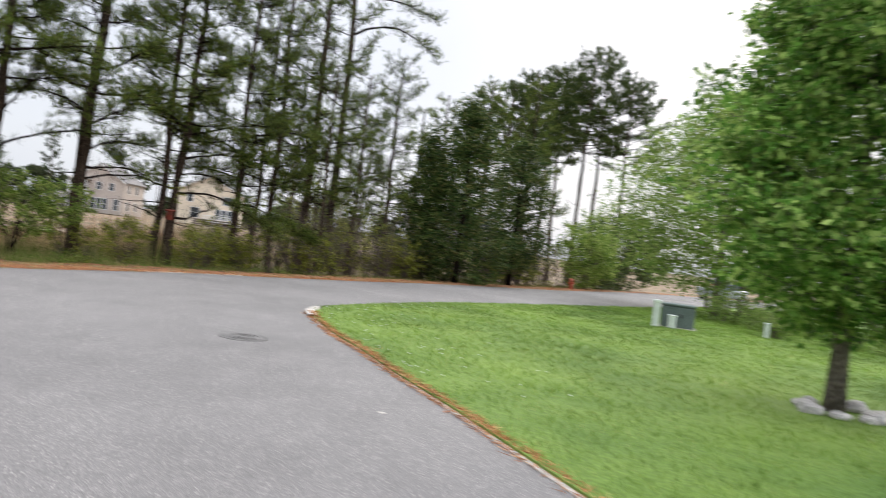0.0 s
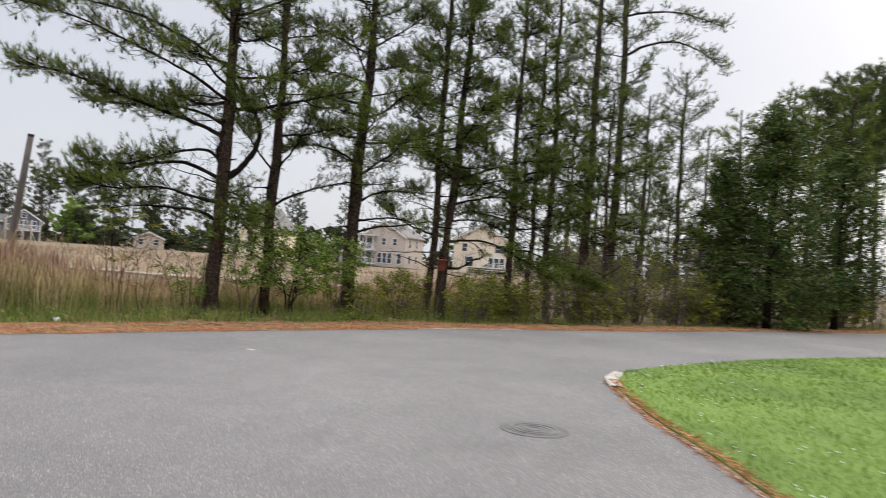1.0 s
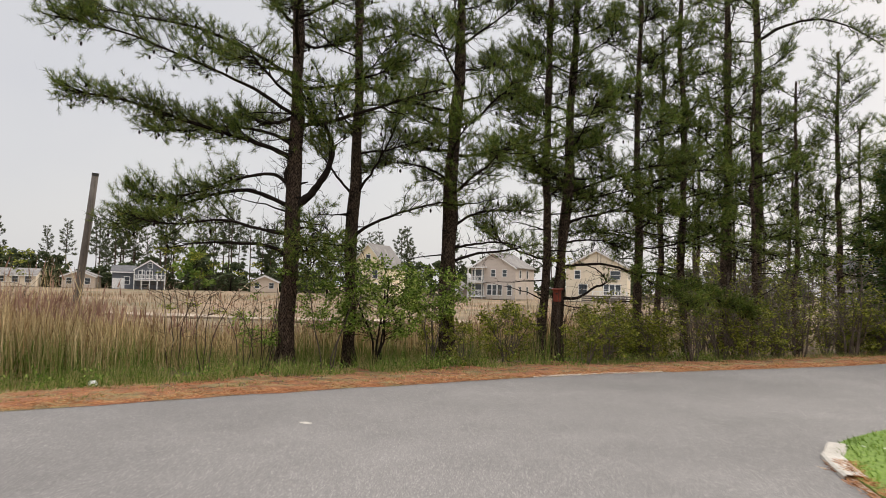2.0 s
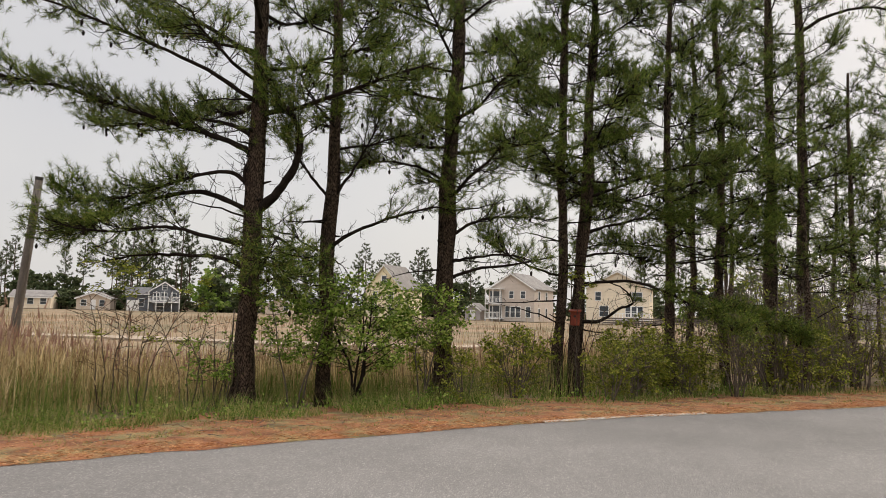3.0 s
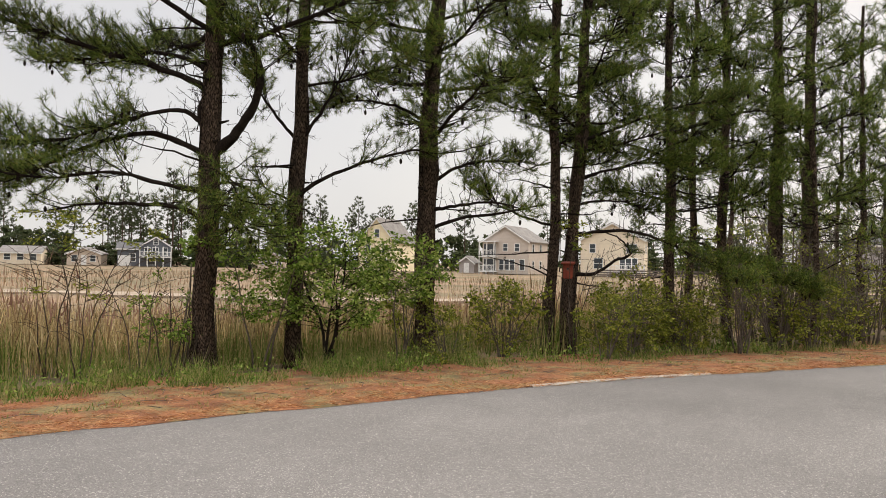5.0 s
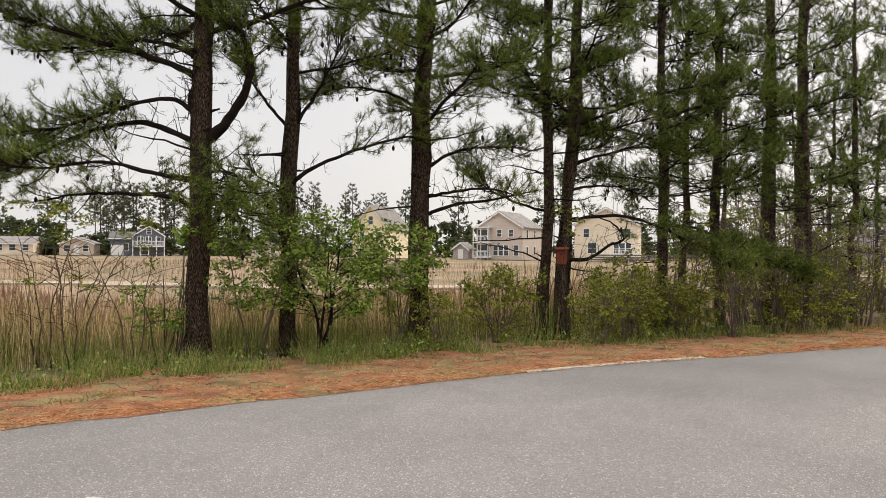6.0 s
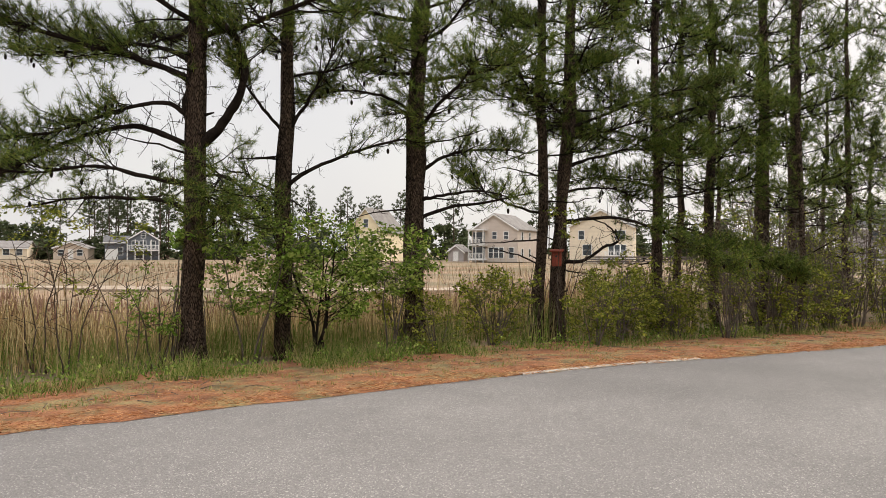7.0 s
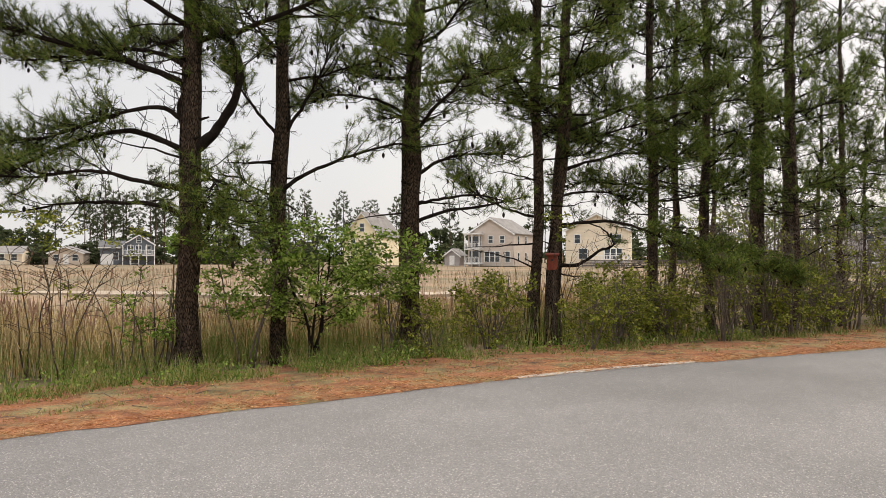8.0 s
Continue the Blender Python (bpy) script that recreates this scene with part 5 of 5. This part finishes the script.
def gabled(parent, w, d, eave, peak, wall, roof, front=True, base=0.0, x0=0.0, y0=0.0, over=0.35):
    """Walls and a pitched roof; front: the gable faces the viewer, else the eaves do."""
    s = Shape()
    if front:
        s.add([(0, 0, base), (w, 0, base), (w, 0, eave), (w / 2, 0, peak), (0, 0, eave), (0, d, base), (w, d, base), (w, d, eave), (w / 2, d, peak), (0, d, eave)], [(0, 1, 2, 3, 4), (9, 8, 7, 6, 5)])
        s.add([(0, 0, base), (w, 0, base), (w, 0, eave), (0, 0, eave), (0, d, base), (w, d, base), (w, d, eave), (0, d, eave)], [(1, 5, 6, 2), (4, 0, 3, 7)])
        ridge, cross = (w / 2, d), (w, d)
    else:
        s.add([(0, 0, base), (0, d, base), (0, d, eave), (0, d / 2, peak), (0, 0, eave), (w, 0, base), (w, d, base), (w, d, eave), (w, d / 2, peak), (w, 0, eave)], [(4, 3, 2, 1, 0), (5, 6, 7, 8, 9)])
        s.add([(0, 0, base), (w, 0, base), (w, 0, eave), (0, 0, eave), (0, d, base), (w, d, base), (w, d, eave), (0, d, eave)], [(0, 1, 2, 3), (5, 4, 7, 6)])
    part("wall", s, wall, parent, at=pose(x0, y0, 0))
    r, t = Shape(), 0.16
    run, rise = (w / 2, peak - eave) if front else (d / 2, peak - eave)
    drop = over * rise / run
    for sg in (-1, 1):
        if front:
            a = [(w / 2, -over, peak), (w / 2 + sg * (run + over), -over, eave - drop), (w / 2 + sg * (run + over), d + over, eave - drop), (w / 2, d + over, peak)]
        else:
            a = [(-over, d / 2, peak), (-over, d / 2 + sg * (run + over), eave - drop), (w + over, d / 2 + sg * (run + over), eave - drop), (w + over, d / 2, peak)]
        r.add(a + [(q[0], q[1], q[2] + t) for q in a], [(3, 2, 1, 0), (4, 5, 6, 7), (0, 1, 5, 4), (1, 2, 6, 5), (2, 3, 7, 6), (3, 0, 4, 7)])
    part("roof", r, roof, parent, at=pose(x0, y0, 0.02))
    b = Shape()  # white rake or eave boards
    if front:
        for sg in (-1, 1):
            a = [(w / 2, -over - 0.04, peak - 0.2), (w / 2 + sg * (run + over), -over - 0.04, eave - drop - 0.2), (w / 2 + sg * (run + over), -over - 0.04, eave - drop + 0.1), (w / 2, -over - 0.04, peak + 0.1)]
            b.add(a + [(q[0], q[1] + 0.035, q[2]) for q in a], [(3, 2, 1, 0), (4, 5, 6, 7), (0, 1, 5, 4), (1, 2, 6, 5), (2, 3, 7, 6), (3, 0, 4, 7)])
    else:
        b.box(-over, -over - 0.04, eave - drop - 0.15, w + over, -over - 0.005, eave - drop + 0.1)
    part("fascia", b, WHITE, parent, "white fascia boards", at=pose(x0, y0, 0))


def porch(parent, x, y, w, d, floor_z, rail=True, posts=3, top=None):
    s = Shape().box(x, y - d, floor_z - 0.2, x + w, y, floor_z)
    part("deck", s, WHITE, parent)
    for i in range(posts):
        px = x + 0.1 + (w - 0.2) * i / (posts - 1)
        part("post", Shape().box(px - 0.09, y - d + 0.02, -0.1, px + 0.09, y - d + 0.2, top or floor_z + 1.0), WHITE, parent)
    if rail:
        r = Shape().box(x, y - d, floor_z + 0.9, x + w, y - d + 0.08, floor_z + 1.0).box(x, y - d, floor_z + 0.1, x + w, y - d + 0.08, floor_z + 0.18)
        k = int(w / 0.25)
        for i in range(k):
            r.box(x + w * i / k, y - d + 0.02, floor_z + 0.18, x + w * i / k + 0.06, y - d + 0.06, floor_z + 0.9)
        part("railing", r, WHITE, parent)


def house(side, depth, turn, label):
    x, y = spot(side, depth)
    return thing("house", pose(x, y, -0.15, 0, 0, turn), label, "house", "houses across the marsh")


h1 = house(4.4, 134, 4, "two-storey taupe house with a gable and stacked balconies")
gabled(h1, 8.7, 10.5, 5.8, 8.5, TAUPE, ROOF)
for _x, _z, _w, _hh in ((4.4, 4.1, 0.8, 1.2), (6.6, 4.1, 0.8, 1.2), (3.7, 0.75, 0.8, 1.8), (4.7, 0.75, 0.8, 1.8), (5.7, 0.75, 0.8, 1.8), (7.6, 0.75, 0.8, 1.8), (1.4, 3.3, 2.2, 2.0), (1.4, 0.55, 2.2, 2.1)):
    window(h1, _x, 0, _z, _w, _hh)
for _yy, _z in ((2.5, 3.9), (6.5, 3.9), (2.5, 0.9), (6.5, 0.9)):
    window(h1, 8.7, _yy, _z, 0.9, 1.4, "side")
porch(h1, 0.0, 0, 3.0, 1.8, 3.1, True, 3, 5.6)
porch(h1, 0.0, 0, 3.0, 1.8, 0.5, True, 3, 2.9)
part("porch_roof", Shape().box(-0.1, -2.0, 5.6, 3.1, 0, 5.8), WHITE, h1)

h2 = house(21.0, 128, 12, "two-storey cream house with a raised deck")
gabled(h2, 10.5, 11, 6.2, 9.0, CREAM, ROOF)
for _x, _z, _w, _hh in ((2.0, 4.0, 0.9, 1.4), (8.5, 4.0, 1.6, 1.4), (3.0, 1.3, 1.4, 1.7), (7.0, 1.3, 0.8, 1.7), (8.0, 1.3, 0.8, 1.7), (9.0, 1.3, 0.8, 1.7)):
    window(h2, _x, 0, _z, _w, _hh)
for _yy, _z in ((3, 4.0), (7, 4.0)):
    window(h2, 10.5, _yy, _z, 0.9, 1.4, "side")
porch(h2, 4.8, 0, 6.0, 2.6, 0.9, True, 5)

h3 = house(-19.0, 142, 10, "yellow two-storey house with a steep gable")
gabled(h3, 7.6, 10, 5.6, 10.0, YELLOW, ROOF)
for _x, _z in ((2.0, 3.4), (5.4, 3.4), (3.8, 6.4), (2.0, 0.9), (5.4, 0.9)):
    window(h3, _x, 0, _z, 0.9, 1.5)

h4 = house(-65.3, 152, 50, "slate-grey house with a white upper balcony and gable")
gabled(h4, 5.8, 9, 4.2, 6.1, GREY_BLUE, ROOF_DARK)
for _x, _z, _w, _hh in ((2.9, 4.5, 0.8, 0.9), (1.3, 2.3, 1.1, 1.5), (2.8, 2.3, 1.1, 1.5), (4.7, 2.3, 0.9, 1.5), (2.0, 0.3, 1.6, 1.4)):
    window(h4, _x, 0, _z, _w, _hh)
porch(h4, -0.2, 0, 6.2, 1.9, 2.0, True, 5, 4.1)
gabled(h4, 4.4, 7, 3.6, 4.8, GREY_BLUE, ROOF_DARK, False, 0.0, -4.5, 1.5)
window(h4, -1.6, 1.5, 1.0, 1.0, 1.5)
part("garage_door", rounded_box(2.4, 0.08, 2.2, 0.02), WHITE, h4, at=pose(-3.2, 1.46, 0.0))

h5 = house(-79.6, 150, 46, "low tan cottage with a white-trimmed gable")
gabled(h5, 6.4, 8, 2.4, 3.6, TAN_SIDING, ROOF)
for _x in (1.4, 4.9):
    window(h5, _x, 0, 0.8, 1.0, 1.2)
part("door", rounded_box(1.0, 0.08, 2.05, 0.02), WHITE, h5, at=pose(3.2, -0.04, 0.05))
h6 = house(-93.5, 150, 48, "low cream bungalow with a grey roof")
gabled(h6, 7.6, 8, 2.4, 3.7, CREAM, ROOF, False)
for _x in (1.4, 3.8, 6.2):
    window(h6, _x, 0, 0.9, 1.1, 1.2)
h7 = house(0.2, 138, 8, "small grey shed with a white-trimmed gable")
gabled(h7, 3.0, 3.5, 1.9, 3.0, GREY_SIDING, ROOF)
part("door", rounded_box(1.0, 0.08, 1.8, 0.02), WHITE, h7, at=pose(1.5, -0.04, 0.03))
h8 = house(-40.5, 150, 40, "small tan cottage with a white-trimmed gable")
gabled(h8, 5.5, 7, 2.2, 3.4, TAN_SIDING, ROOF)
for _x in (1.3, 4.2):
    window(h8, _x, 0, 0.8, 0.9, 1.1)
h9 = house(62.0, 112, 20, "large grey two-storey house behind the thicket")
gabled(h9, 14, 11, 5.6, 8.4, GREY_SIDING, ROOF_DARK, False)
for _x in (2, 5, 9, 12):
    window(h9, _x, 0, 3.6, 1.0, 1.4)
    window(h9, _x, 0, 0.9, 1.0, 1.5)
h10 = house(-131.0, 150, 60, "low house with a pale roof beyond the reeds")
gabled(h10, 10, 9, 2.8, 5.2, CREAM, ROOF)
for _x in (2.5, 7.5):
    window(h10, _x, 0, 0.9, 1.2, 1.3)
fence = thing("board_fence", pose(*spot(22, 118), -0.2, 0, 0, 15), "low dark board fence before the houses", "fence")
for _k in range(9):
    part("post", Shape().box(_k * 2.0 - 0.06, -0.06, 0, _k * 2.0 + 0.06, 0.06, 1.2), POLE_WOOD, fence)
for _z in (0.25, 0.6, 0.95):
    part("rail", Shape().box(0, -0.1, _z, 16, -0.06, _z + 0.24), POLE_WOOD, fence)

# ---- distant woods ----
_rng = np.random.default_rng(95)
FARP = "distant pine with a bare trunk and ragged crown"
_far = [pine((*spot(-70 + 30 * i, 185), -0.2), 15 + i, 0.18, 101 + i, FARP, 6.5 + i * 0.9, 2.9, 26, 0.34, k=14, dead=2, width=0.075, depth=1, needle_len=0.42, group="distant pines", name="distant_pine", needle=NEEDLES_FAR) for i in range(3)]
for _k in range(78):
    _sd = _rng.uniform(-190, 120)
    _x, _y = spot(_sd, _rng.uniform(172, 225))
    copy_thing(_far[_k % 3], scaled(_x, _y, -0.2, _rng.uniform(0, 360), _rng.uniform(0.7, 1.12) * (1.22 if _sd < -35 else 1.0)))
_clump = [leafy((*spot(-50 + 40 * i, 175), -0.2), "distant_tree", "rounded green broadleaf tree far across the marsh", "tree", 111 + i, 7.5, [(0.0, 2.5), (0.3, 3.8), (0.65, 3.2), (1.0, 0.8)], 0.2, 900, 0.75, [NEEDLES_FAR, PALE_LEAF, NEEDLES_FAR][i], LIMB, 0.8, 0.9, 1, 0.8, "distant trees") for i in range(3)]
for _k in range(80):
    _sd = _rng.uniform(-200, 130)
    _x, _y = spot(_sd, _rng.uniform(165, 215))
    copy_thing(_clump[0 if _k % 5 else 1] if _k % 2 else _clump[2], scaled(_x, _y, -0.2, _rng.uniform(0, 360), _rng.uniform(0.75, 1.35)))
for _k in range(46):  # low growth at the foot of the far woods
    _x, _y = spot(_rng.uniform(-150, 60), _rng.uniform(160, 178))
    copy_thing(_clump[2 * (_k % 2)], scaled(_x, _y, -0.3, _rng.uniform(0, 360), _rng.uniform(0.8, 1.2), _rng.uniform(0.4, 0.7)))
for _k in range(46):  # woods behind the bend, the lawn and the side street
    _an = radians(_rng.uniform(12, 250))
    _r = _rng.uniform(75, 120)
    _x, _y = _r * math.sin(_an), 14 + _r * math.cos(_an)
    copy_thing(_clump[_k % 3], scaled(_x, _y, -0.2, _rng.uniform(0, 360), _rng.uniform(0.9, 1.5)))
